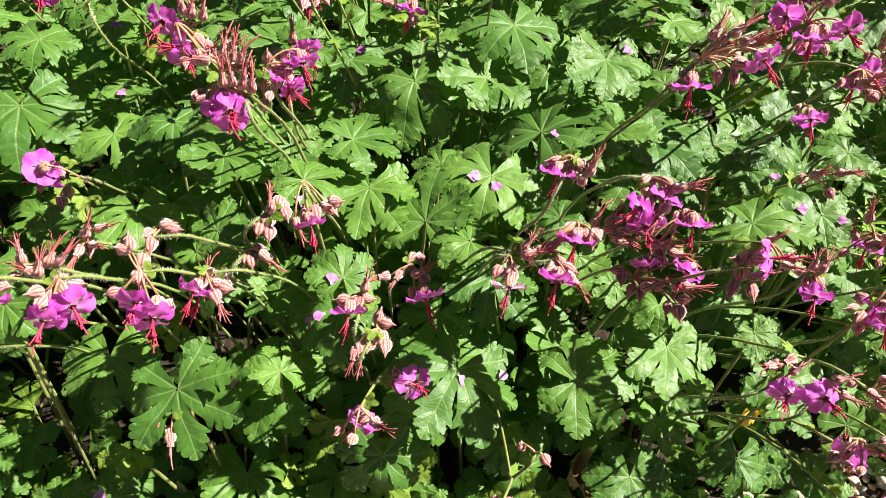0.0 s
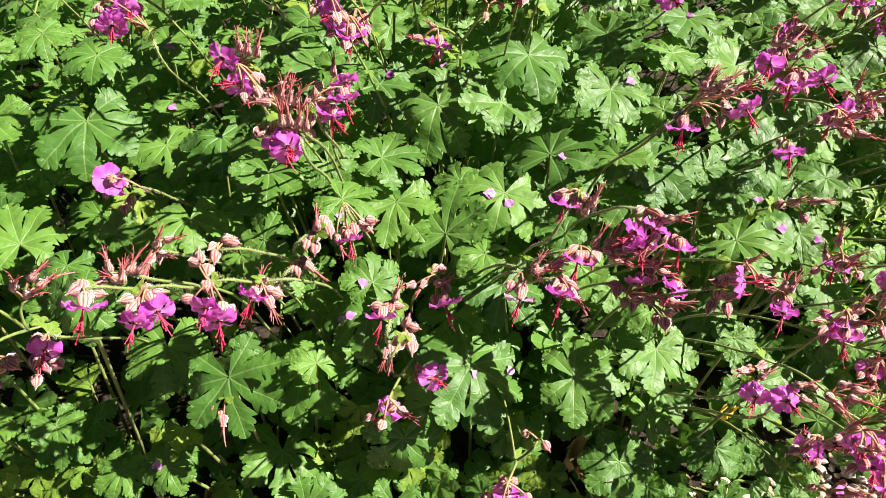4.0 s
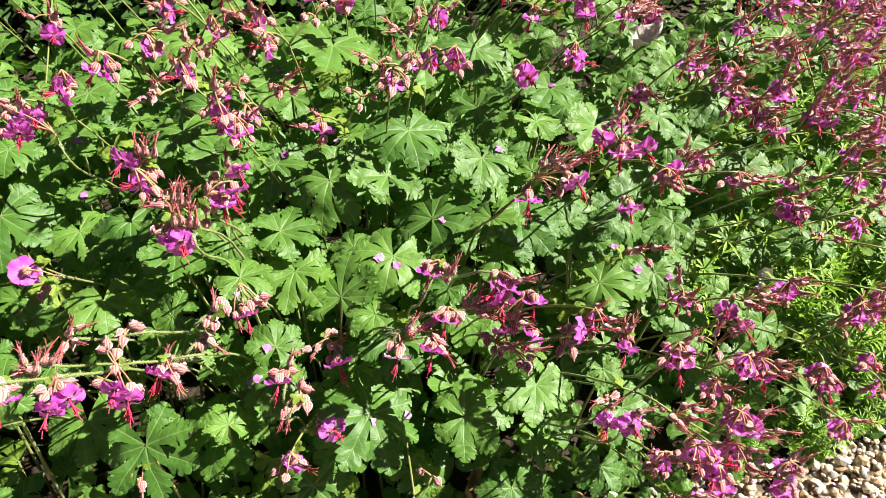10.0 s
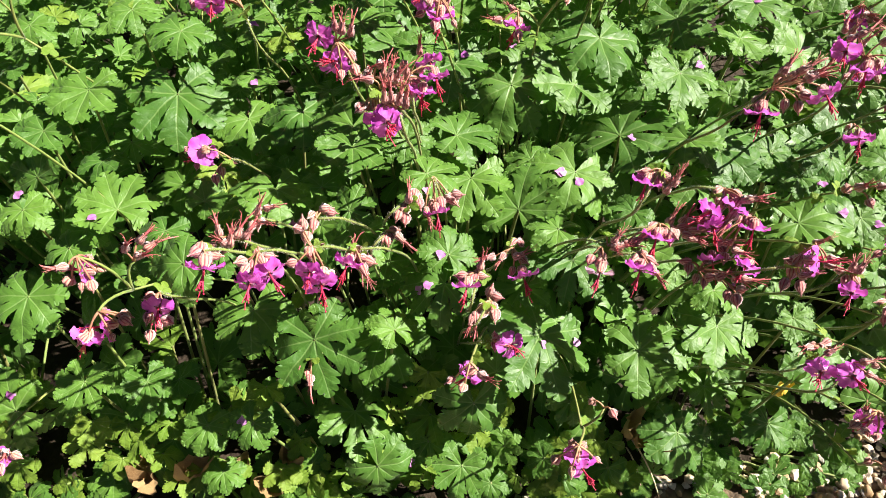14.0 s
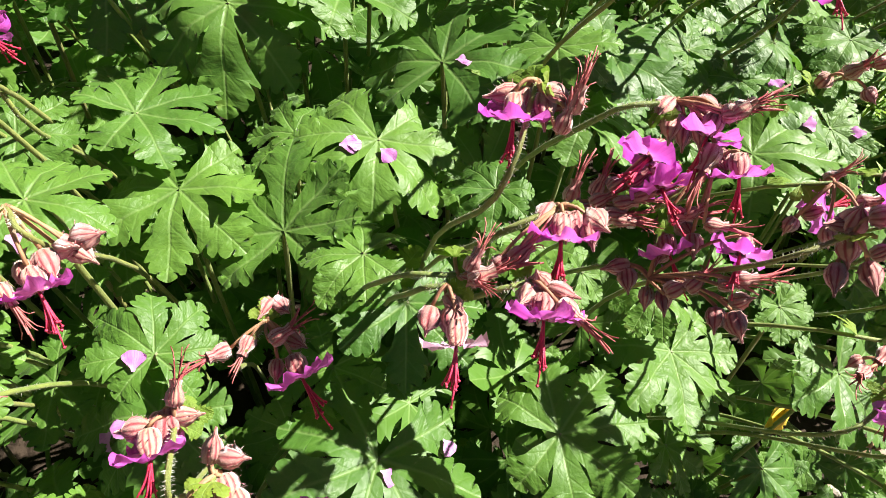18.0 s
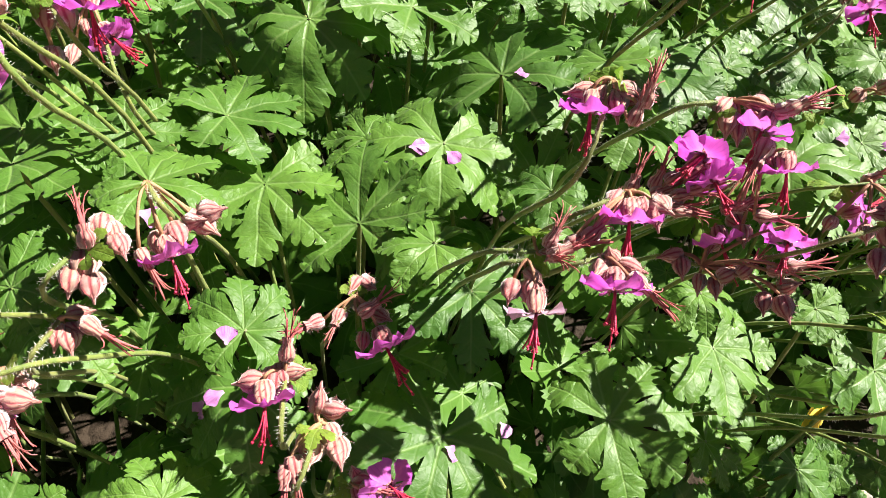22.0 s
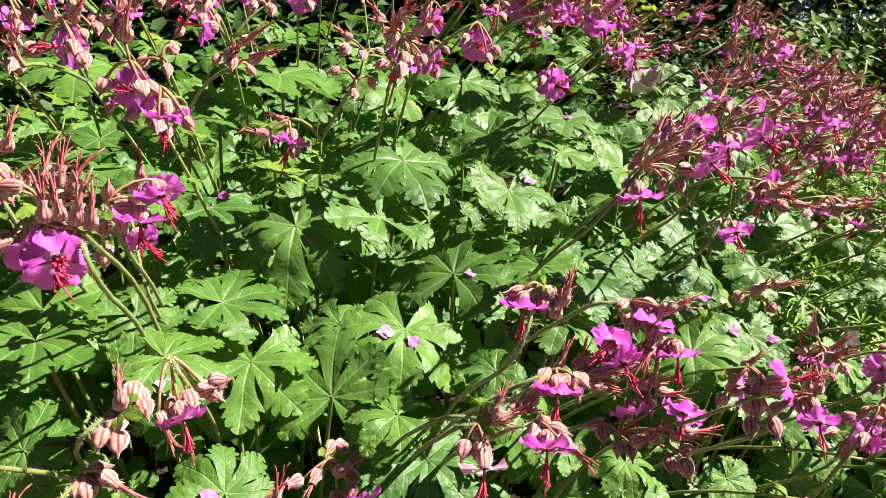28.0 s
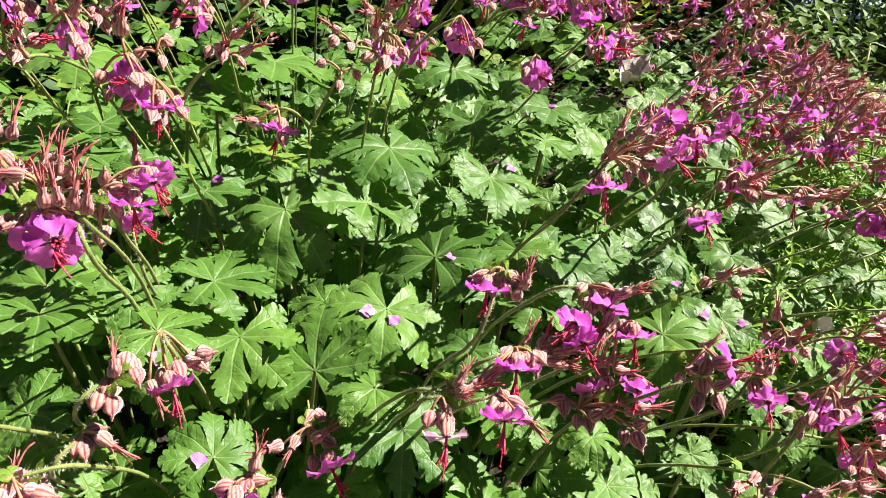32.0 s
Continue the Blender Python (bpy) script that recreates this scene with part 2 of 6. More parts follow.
def ground_material():
    m = Nodes("soil_and_gravel")
    vec = m.coords("Object")
    cell = m.voronoi(75.0, vec, "Color")
    dist = m.voronoi(75.0, vec)
    r, _, _ = m.xyz(cell)
    stone = m.mix(r, (0.34, 0.24, 0.13), (0.62, 0.54, 0.42))
    stone = m.mix(m.ramp(dist, 0.3, 0.7), stone, (0.10, 0.07, 0.045))
    # soil colour darkened further to hold the shade in gaps between the leaves
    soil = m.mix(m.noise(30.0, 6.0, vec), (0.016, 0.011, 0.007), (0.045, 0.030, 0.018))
    x, y, _ = m.xyz(vec)
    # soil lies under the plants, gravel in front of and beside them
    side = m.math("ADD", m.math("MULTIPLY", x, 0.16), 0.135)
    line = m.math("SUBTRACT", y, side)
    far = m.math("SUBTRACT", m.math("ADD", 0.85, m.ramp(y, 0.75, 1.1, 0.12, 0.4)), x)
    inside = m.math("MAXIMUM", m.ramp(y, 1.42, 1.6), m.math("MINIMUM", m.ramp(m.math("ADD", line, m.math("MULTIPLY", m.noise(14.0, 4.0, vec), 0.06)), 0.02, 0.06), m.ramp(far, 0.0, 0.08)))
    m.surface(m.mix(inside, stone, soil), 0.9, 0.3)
    m.bump(m.math("ADD", m.math("SUBTRACT", 1.0, dist), m.noise(120.0, 5.0, vec)), 0.8, 0.006)
    return m.mat


M_GROUND = ground_material()


# ---------------------------------------------------------------- shape helpers
rng = random.Random(7)


def mesh_of(name, verts, faces, mats, uvs=None, which=None, smooth=True):
    me = bpy.data.meshes.new(name)
    me.from_pydata(verts, [], faces)
    for mat in mats if isinstance(mats, (list, tuple)) else [mats]:
        me.materials.append(mat)
    if uvs is not None:
        layer = me.uv_layers.new(name="UVMap")
        layer.data.foreach_set("uv", np.array(uvs, dtype=np.float32).ravel())
    if which is not None:
        me.polygons.foreach_set("material_index", which)
    if smooth:
        me.polygons.foreach_set("use_smooth", [True] * len(me.polygons))
    me.update()
    return me


def piece(name, me, parent, m, label=""):
    ob = new(name, me)
    ob.parent = parent
    ob.matrix_basis = m
    if label:
        ob["label"] = label
    return ob


def aimed(p, axis, spin=0.0, size=1.0):
    """A pose at p whose z axis runs along axis."""
    q = Vector(axis).to_track_quat("Z", "Y").to_matrix().to_4x4()
    return Matrix.Translation(p) @ q @ Matrix.Rotation(spin, 4, "Z") @ Matrix.Scale(size, 4)


def tube(verts, faces, path, radii, sides=6):
    """Adds a round tube along a path to the lists."""
    start = len(verts)
    n = len(path)
    for i, p in enumerate(path):
        p = Vector(p)
        d = (Vector(path[min(i + 1, n - 1)]) - Vector(path[max(i - 1, 0)])).normalized()
        a = d.cross(Vector((0.31, 0.2, 0.93))).normalized() if abs(d.z) < 0.98 else d.cross(Vector((1, 0, 0))).normalized()
        b = d.cross(a)
        for k in range(sides):
            t = 2 * math.pi * k / sides
            verts.append(tuple(p + (a * math.cos(t) + b * math.sin(t)) * radii[i]))
    for i in range(n - 1):
        for k in range(sides):
            j = (k + 1) % sides
            faces.append((start + i * sides + k, start + i * sides + j, start + (i + 1) * sides + j, start + (i + 1) * sides + k))
    faces.append(tuple(start + k for k in reversed(range(sides))))
    faces.append(tuple(start + (n - 1) * sides + k for k in range(sides)))


def bend(a, b, c, n):
    """Points of a quadratic curve."""
    a, b, c = Vector(a), Vector(b), Vector(c)
    return [a * (1 - t) ** 2 + b * 2 * t * (1 - t) + c * t * t for t in (i / n for i in range(n + 1))]


def hairs(verts, faces, path, radius, count, length, r):
    """Fine hairs that stand out from a stalk."""
    for _ in range(count):
        i = r.randrange(len(path) - 1)
        t = r.random()
        p = path[i].lerp(path[i + 1], t)
        along = (path[i + 1] - path[i]).normalized()
        d = along.cross(Vector((r.uniform(-1, 1), r.uniform(-1, 1), r.uniform(-1, 1)))).normalized()
        a = len(verts)
        w = along * 0.00009
        verts += [tuple(p + d * radius * 0.8 - w), tuple(p + d * radius * 0.8 + w), tuple(p + d * (radius + length * r.uniform(0.5, 1.0)) + along * r.uniform(-0.0004, 0.0004))]
        faces.append((a, a + 1, a + 2))


def spline(points, n):
    """A smooth line through all the points, n steps between two of them."""
    p = [Vector(q) for q in points]
    p = [p[0] * 2 - p[1]] + p + [p[-1] * 2 - p[-2]]
    line = []
    for i in range(1, len(p) - 2):
        for k in range(n):
            t = k / n
            line.append(0.5 * (2 * p[i] + (p[i + 1] - p[i - 1]) * t + (2 * p[i - 1] - 5 * p[i] + 4 * p[i + 1] - p[i + 2]) * t * t + (3 * p[i] - p[i - 1] - 3 * p[i + 1] + p[i + 2]) * t ** 3))
    return line + [p[-2]]


# ---------------------------------------------------------------- the bed's form
def bed_edge(x):
    e = 0.13
    if x > 0.05:
        e += 0.45 * min(x - 0.05, 0.14)
    if x > 0.19:
        e += 0.12 * (x - 0.19)
    if x > 0.66:
        e += 0.8 * (x - 0.66)
    return e


def inset(x, y):
    back = 1.06 + 0.26 * min(x, 0.3) - 0.5 * max(0.0, x - 0.3)
    return min(y - bed_edge(x), 3.0 * (back - y) + 0.02, 1.5 * (1.0 - x))


def head_top(x, y):
    """The height of the flower heads, which falls towards the gravel side."""
    return 0.32 - 0.48 * max(0.0, x - (0.40 + 0.4 * (y - 0.397)))


def canopy(x, y):
    low = 1 - 0.30 * min(1.0, max(0.0, (x - 0.18 - 0.5 * max(0.0, y - 0.5)) / 0.2))
    return min(0.015 + 0.30 * low * (1 - math.exp(-max(inset(x, y), 0.0) / 0.15)), max(0.03, head_top(x, y) - 0.055))


def canopy_normal(x, y):
    gx = (canopy(x + 0.02, y) - canopy(x - 0.02, y)) / 0.04
    gy = (canopy(x, y + 0.02) - canopy(x, y - 0.02)) / 0.04
    return Vector((-0.6 * gx, -0.6 * gy, 1.0)).normalized()


# ---------------------------------------------------------------- geranium leaf
# half a lobe's outline from the sinus to the tip: place on the midrib, then along and across at the edge
LOBE_FINE = ((0.40, 0.42, 0.128), (0.50, 0.54, 0.165), (0.57, 0.625, 0.222), (0.61, 0.675, 0.256), (0.64, 0.705, 0.252), (0.655, 0.700, 0.215), (0.665, 0.690, 0.178), (0.71, 0.755, 0.215), (0.75, 0.805, 0.222), (0.775, 0.825, 0.200), (0.79, 0.815, 0.152), (0.83, 0.865, 0.170), (0.87, 0.915, 0.155), (0.89, 0.925, 0.120), (0.90, 0.905, 0.088), (0.94, 0.960, 0.092), (0.97, 0.985, 0.062), (0.99, 0.997, 0.030))
LOBE_PLAIN = ((0.42, 0.44, 0.130), (0.54, 0.58, 0.190), (0.62, 0.685, 0.256), (0.66, 0.695, 0.180), (0.75, 0.810, 0.222), (0.79, 0.815, 0.152), (0.87, 0.920, 0.150), (0.94, 0.965, 0.075))


def smooth(x, lo, hi):
    t = min(1.0, max(0.0, (x - lo) / (hi - lo)))
    return t * t * (3 - 2 * t)


def leaf_mesh(name, seed, mat, lobes=7, fine=True, cleft=0.37, droop=0.16, cup=0.10, cols=(0.0, 0.5, 1.0)):
    """A round leaf cut into toothed lobes, its stalk's place at the origin, the middle lobe along x."""
    r = random.Random(seed)
    step = 45.5 if lobes == 7 else 48.0 if lobes == 5 else 43.0
    mid = (lobes - 1) / 2
    half = radians(step / 2)
    across = [-c for c in reversed(cols[1:])] + list(cols)
    verts, faces, uvs = [(0.0, 0.0, 0.0)], [], []
    for i in range(lobes):
        k = abs(i - mid) / max(mid, 1)
        length = (1.0 - 0.24 * k ** 2.0) * r.uniform(0.92, 1.06)
        th = radians((i - mid) * step) + r.uniform(-0.03, 0.03) * (k < 1)
        tilt, sway, drop, wave = r.uniform(-0.45, 0.45), r.uniform(-0.12, 0.12), droop * r.uniform(0.0, 2.6), r.uniform(0, 6.28)
        broad = r.uniform(1.06, 1.28)
        th0 = radians((i - mid) * step)
        rows = [(cleft * 0.5, cleft * 0.5 * math.cos(half), cleft * 0.5 * math.sin(half)), (cleft * 0.97, cleft * math.cos(half), cleft * math.sin(half))]
        rows += [(a, s_, w * broad) for a, s_, w in (LOBE_FINE if fine else LOBE_PLAIN)]
        first = len(verts)
        flat = []
        for n_row, (a, s_, w) in enumerate(rows):
            scale = 1.0 if n_row < 2 else 1.0 + (length - 1.0) * smooth(a, 0.35, 0.7)
            for c in across:
                jag = 1.0 if n_row < 2 or abs(c) < 1 else 1 + r.uniform(-0.05, 0.05)
                flat.append(((a + (s_ - a) * abs(c)) * scale, w * c * jag))
        flat.append((length, 0.0))
        for p, q in flat:
            rho = math.hypot(p, q)
            own = smooth(rho, cleft, cleft + 0.35)
            ang = th0 + (th - th0) * own
            z = cup * rho - 0.16 * droop * rho ** 2 - 1.5 * drop * own * max(0.0, rho - 0.3) ** 1.5
            z += 0.30 * (abs(q) - 3.0 * q * q)
            z += own * (tilt * q + 0.05 * math.sin(4.5 * rho + wave) + 0.012 * math.sin(6.28 * (4.6 * p - 4.0 * abs(q))) * min(1.0, abs(q) * 9))
            y = q + sway * own * (p - cleft)
            verts.append((p * math.cos(ang) - y * math.sin(ang), p * math.sin(ang) + y * math.cos(ang), z))
        n = len(across)
        tip = len(verts) - 1

        def uv(v):
            p, q = flat[v - first]
            return (q / 0.3, p)

        for c in range(n - 1):
            faces.append((0, first + c, first + c + 1))
            uvs += [(0.0, 0.0), uv(first + c), uv(first + c + 1)]
        for j in range(len(rows) - 1):
            for c in range(n - 1):
                q = (first + j * n + c, first + (j + 1) * n + c, first + (j + 1) * n + c + 1, first + j * n + c + 1)
                faces.append(q)
                uvs += [uv(v) for v in q]
        for c in range(n - 1):
            q = (tip - n + c, tip, tip - n + c + 1)
            faces.append(q)
            uvs += [uv(v) for v in q]
    return mesh_of(name, verts, faces, mat, uvs)


BROAD = (0.0, 0.3, 0.65, 1.0)
LEAF_BIG = [leaf_mesh("leaf_big", 110 + i, M_LEAF, 7, True, 0.24 + 0.03 * (i % 4), 0.10 + 0.06 * (i % 3), 0.14 - 0.06 * (i % 3), BROAD) for i in range(8)]
LEAF_FINE = [leaf_mesh("leaf_fine", 10 + i, M_LEAF, 7, True, 0.25 + 0.03 * (i % 3), 0.10 + 0.08 * (i % 4), 0.16 - 0.08 * (i % 3)) for i in range(8)]
LEAF_YOUNG = [leaf_mesh("leaf_young", 40 + i, M_LEAF_YOUNG, 5, True, 0.27, 0.14, 0.14) for i in range(3)]
LEAF_PLAIN = [leaf_mesh("leaf_plain", 60 + i, M_LEAF, 7, False, 0.27, 0.10 + 0.08 * (i % 3), 0.12 - 0.07 * (i % 3)) for i in range(6)]
LEAF_PLAIN_YOUNG = [leaf_mesh("leaf_plain_young", 80 + i, M_LEAF_YOUNG, 5, False, 0.28, 0.14, 0.1) for i in range(2)]
BRACT = [leaf_mesh("bract", 90 + i, M_LEAF_YOUNG, 3, False, 0.42, 0.12, 0.2) for i in range(3)]

pv, pf = [], []
tube(pv, pf, [(0, 0, t / 5) for t in range(6)], [1.0, 1.0, 1.05, 1.1, 1.2, 1.3], 5)
PETIOLE = mesh_of("petiole", [(x * 1.0, y, z) for x, y, z in pv], pf, M_STALK)

# plants stand on a loose grid
PLANTS = []
for gi in range(-5, 6):
    for gj in range(0, 6):
        px, py = gi * 0.165 + rng.uniform(-0.03, 0.03) + (0.08 if gj % 2 else 0.0), 0.20 + gj * 0.15 + rng.uniform(-0.03, 0.03)
        if inset(px, py) > 0.03:
            ob = new("geranium_plant")
            ob.location = (px, py, 0.0)
            ob.empty_display_size = 0.05
            tagged(ob, "cranesbill geranium plant with lobed crinkled green leaves on soil", "plant", "geraniums in the bed")
            PLANTS.append(ob)


def nearest_plant(x, y):
    return min(PLANTS, key=lambda o: (o.location.x - x) ** 2 + (o.location.y - y) ** 2)


LEAF_SPOTS = []


def leaf(x, y, z, size, heading, meshes, normal=None, petiole=True):
    """One leaf of the nearest plant: the blade's centre, the length of its middle lobe and the way that lobe points."""
    plant = nearest_plant(x, y)
    up = Vector(normal) if normal is not None else canopy_normal(x, y)
    h = Vector((math.cos(radians(heading)), math.sin(radians(heading)), 0))
    ax = (h - up * h.dot(up)).normalized()
    ay = up.cross(ax)
    rot = Matrix((ax, ay, up)).transposed().to_4x4()
    m = Matrix.Translation(Vector((x, y, z)) - plant.location) @ rot @ Matrix.Scale(size, 4)
    ob = piece("leaf", rng.choice(meshes), plant, m)
    if petiole:
        foot = Vector((x, y, 0)).lerp(Vector((*plant.location.xy, 0)), 0.45)
        d = foot - Vector((x, y, z))
        stick = Matrix.Translation(Vector((x, y, z)) - plant.location) @ d.to_track_quat("Z", "Y").to_matrix().to_4x4() @ Matrix.Diagonal((0.0013, 0.0013, d.length, 1))
        piece("petiole", PETIOLE, ob, m.inverted() @ stick)
    return ob


def hero_leaf(x, y, z, size, heading):
    n = canopy_normal(x, y) + Vector((rng.uniform(-0.16, 0.16) + 0.16, rng.uniform(-0.18, 0.18) - 0.13, 0.1))
    LEAF_SPOTS.append((x, y, size, z))
    leaf(x, y, z + 0.005, size * 1.16, heading, LEAF_BIG, n.normalized())


def lobed_leaf(x, y, z, size, heading, normal, meshes=LEAF_BIG):
    """A large leaf with the way that its upper side faces."""
    LEAF_SPOTS.append((x, y, size, z))
    leaf(x, y, z, size * 1.05, heading, meshes, Vector(normal).normalized())


# the large leaves that show best
lobed_leaf(-0.052, 0.344, 0.228, 0.038, -104, (-0.06, -0.13, 0.99))
lobed_leaf(0.035, 0.357, 0.228, 0.041, -104, (0.16, -0.22, 0.96))
lobed_leaf(-0.012, 0.320, 0.218, 0.041, 76, (-0.30, -0.20, 0.93))
lobed_leaf(0.033, 0.286, 0.199, 0.035, -102, (0.11, -0.15, 0.98))
lobed_leaf(0.161, 0.264, 0.146, 0.040, -101, (0.18, -0.18, 0.97))
lobed_leaf(0.033, 0.429, 0.262, 0.046, 115, (0.36, -0.19, 0.91))
lobed_leaf(-0.021, 0.423, 0.264, 0.045, -62, (0.01, -0.40, 0.91))
lobed_leaf(0.073, 0.390, 0.241, 0.049, 61, (-0.30, -0.18, 0.93))
lobed_leaf(0.055, 0.469, 0.283, 0.046, -77, (0.27, -0.15, 0.95))
lobed_leaf(0.127, 0.381, 0.248, 0.032, -109, (-0.17, -0.00, 0.98))
lobed_leaf(0.154, 0.376, 0.243, 0.040, -3, (0.13, -0.14, 0.98))
lobed_leaf(0.230, 0.341, 0.195, 0.044, -25, (-0.23, -0.01, 0.97))
lobed_leaf(0.010, 0.238, 0.159, 0.050, -117, (0.30, -0.05, 0.95))
lobed_leaf(0.092, 0.236, 0.146, 0.041, -6, (-0.07, -0.10, 0.99))
lobed_leaf(0.134, 0.194, 0.085, 0.036, -87, (0.22, -0.46, 0.86))
lobed_leaf(-0.117, 0.245, 0.139, 0.044, -108, (-0.05, -0.13, 0.99))
lobed_leaf(-0.223, 0.241, 0.170, 0.037, -87, (0.02, -0.29, 0.96))
lobed_leaf(-0.302, 0.390, 0.265, 0.047, -76, (0.19, -0.27, 0.95))
lobed_leaf(-0.166, 0.210, 0.181, 0.042, -78, (-0.16, -0.41, 0.90))
lobed_leaf(-0.321, 0.202, 0.087, 0.025, -82, (0.26, 0.06, 0.97))
lobed_leaf(-0.143, 0.199, 0.079, 0.040, -80, (0.13, 0.03, 0.99))
lobed_leaf(-0.221, 0.172, 0.106, 0.023, -107, (0.04, -0.46, 0.89))
lobed_leaf(-0.211, 0.322, 0.227, 0.034, -69, (0.16, 0.08, 0.98))
lobed_leaf(-0.253, 0.404, 0.229, 0.035, -60, (0.15, -0.14, 0.98))
lobed_leaf(-0.201, 0.399, 0.244, 0.034, -78, (0.24, -0.05, 0.97))
lobed_leaf(-0.149, 0.346, 0.255, 0.034, -78, (0.09, 0.01, 1.00))
lobed_leaf(-0.084, 0.537, 0.296, 0.038, -82, (0.14, -0.13, 0.98))
lobed_leaf(-0.331, 0.488, 0.260, 0.033, -83, (0.27, -0.13, 0.95))
lobed_leaf(0.348, 0.429, 0.185, 0.021, -154, (0.23, -0.38, 0.90))
lobed_leaf(0.365, 0.597, 0.262, 0.032, -124, (-0.08, -0.22, 0.97))
lobed_leaf(0.233, 0.225, 0.047, 0.030, -100, (0.10, -0.39, 0.91))
lobed_leaf(0.165, 0.239, 0.085, 0.026, -84, (0.32, -0.05, 0.95))
lobed_leaf(-0.085, 0.299, 0.276, 0.027, -19, (0.17, -0.02, 0.99))
lobed_leaf(-0.067, 0.280, 0.205, 0.027, 91, (0.21, -0.27, 0.94))
lobed_leaf(-0.069, 0.262, 0.190, 0.034, -142, (0.03, -0.16, 0.99))
lobed_leaf(-0.153, 0.376, 0.251, 0.040, -101, (-0.02, -0.35, 0.93))
lobed_leaf(-0.066, 0.379, 0.243, 0.036, 23, (0.23, -0.03, 0.97))
lobed_leaf(-0.107, 0.229, 0.170, 0.023, 120, (0.32, 0.01, 0.95))
lobed_leaf(0.233, 0.233, 0.150, 0.036, -71, (0.21, -0.39, 0.90))
lobed_leaf(0.073, 0.581, 0.295, 0.043, -82, (0.12, -0.31, 0.94))
lobed_leaf(-0.066, 0.573, 0.295, 0.034, -78, (0.29, -0.35, 0.89))
lobed_leaf(0.124, 0.493, 0.290, 0.037, -89, (-0.24, -0.33, 0.91))
lobed_leaf(-0.338, 0.299, 0.218, 0.036, 125, (0.23, -0.08, 0.97))
lobed_leaf(-0.380, 0.393, 0.263, 0.036, -89, (0.03, -0.23, 0.97))
lobed_leaf(-0.408, 0.241, 0.172, 0.036, -84, (0.08, -0.21, 0.97))
lobed_leaf(-0.416, 0.296, 0.216, 0.025, -75, (0.08, -0.29, 0.95))
lobed_leaf(-0.365, 0.194, 0.119, 0.027, -91, (0.05, -0.23, 0.97))
lobed_leaf(-0.312, 0.196, 0.121, 0.024, -57, (0.21, -0.08, 0.98))
lobed_leaf(-0.263, 0.174, 0.091, 0.025, -98, (0.02, -0.29, 0.96))
lobed_leaf(-0.298, 0.270, 0.197, 0.023, -71, (0.21, -0.16, 0.96))
lobed_leaf(-0.365, 0.479, 0.286, 0.026, -63, (0.14, -0.18, 0.97))
lobed_leaf(-0.410, 0.356, 0.248, 0.026, -94, (0.06, -0.25, 0.97))
lobed_leaf(-0.253, 0.149, 0.051, 0.020, -70, (0.12, -0.01, 0.99))
lobed_leaf(-0.254, 0.475, 0.285, 0.028, -98, (0.08, -0.14, 0.99))
lobed_leaf(-0.375, 0.272, 0.199, 0.022, -99, (0.08, -0.33, 0.94))
lobed_leaf(-0.451, 0.456, 0.281, 0.023, -70, (0.14, -0.26, 0.96))
lobed_leaf(-0.278, 0.185, 0.075, 0.026, -87, (-0.12, -0.31, 0.94), LEAF_YOUNG)
lobed_leaf(-0.254, 0.162, 0.040, 0.024, -71, (0.23, 0.16, 0.96), LEAF_YOUNG)
lobed_leaf(-0.198, 0.160, 0.040, 0.021, -81, (-0.02, 0.15, 0.99), LEAF_YOUNG)
lobed_leaf(-0.145, 0.161, 0.045, 0.019, -98, (0.15, 0.15, 0.98), LEAF_YOUNG)
lobed_leaf(-0.115, 0.164, 0.050, 0.018, -151, (-0.11, 0.00, 0.99), LEAF_YOUNG)
lobed_leaf(-0.311, 0.162, 0.050, 0.018, -43, (0.28, 0.22, 0.93), LEAF_YOUNG)
lobed_leaf(-0.304, 0.183, 0.070, 0.018, -105, (0.05, 0.14, 0.99), LEAF_YOUNG)
lobed_leaf(-0.078, 0.164, 0.050, 0.018, -85, (0.08, 0.11, 0.99), LEAF_YOUNG)
lobed_leaf(-0.345, 0.156, 0.050, 0.019, -94, (0.17, -0.50, 0.85), LEAF_YOUNG)
lobed_leaf(-0.367, 0.176, 0.080, 0.020, -90, (0.09, -0.44, 0.89), LEAF_YOUNG)
lobed_leaf(-0.113, 0.201, 0.080, 0.018, 18, (0.30, 0.08, 0.95), LEAF_YOUNG)
lobed_leaf(-0.297, 0.151, 0.030, 0.020, -70, (0.18, 0.16, 0.97), LEAF_YOUNG)
lobed_leaf(-0.204, 0.157, 0.045, 0.022, -76, (0.13, 0.15, 0.98), LEAF_YOUNG)
lobed_leaf(-0.377, 0.166, 0.060, 0.021, -94, (0.19, -0.43, 0.88), LEAF_YOUNG)
lobed_leaf(-0.431, 0.145, 0.050, 0.021, -88, (0.16, -0.44, 0.89), LEAF_YOUNG)
lobed_leaf(-0.213, 0.198, 0.120, 0.018, -83, (0.13, -0.08, 0.99), LEAF_YOUNG)
lobed_leaf(-0.039, 0.193, 0.070, 0.021, -93, (-0.01, 0.03, 1.00), LEAF_YOUNG)
lobed_leaf(-0.133, 0.183, 0.060, 0.022, -87, (0.04, 0.07, 1.00), LEAF_YOUNG)
lobed_leaf(0.133, 0.356, 0.228, 0.036, -25, (0.16, -0.11, 0.98))
lobed_leaf(0.205, 0.389, 0.230, 0.024, 106, (0.17, -0.23, 0.96))
lobed_leaf(0.229, 0.372, 0.220, 0.022, -66, (-0.10, -0.29, 0.95))
lobed_leaf(0.311, 0.392, 0.220, 0.027, -140, (-0.07, -0.24, 0.97))
lobed_leaf(0.152, 0.280, 0.175, 0.021, -100, (0.07, 0.04, 1.00))
lobed_leaf(0.226, 0.274, 0.150, 0.021, -67, (0.08, -0.45, 0.89))
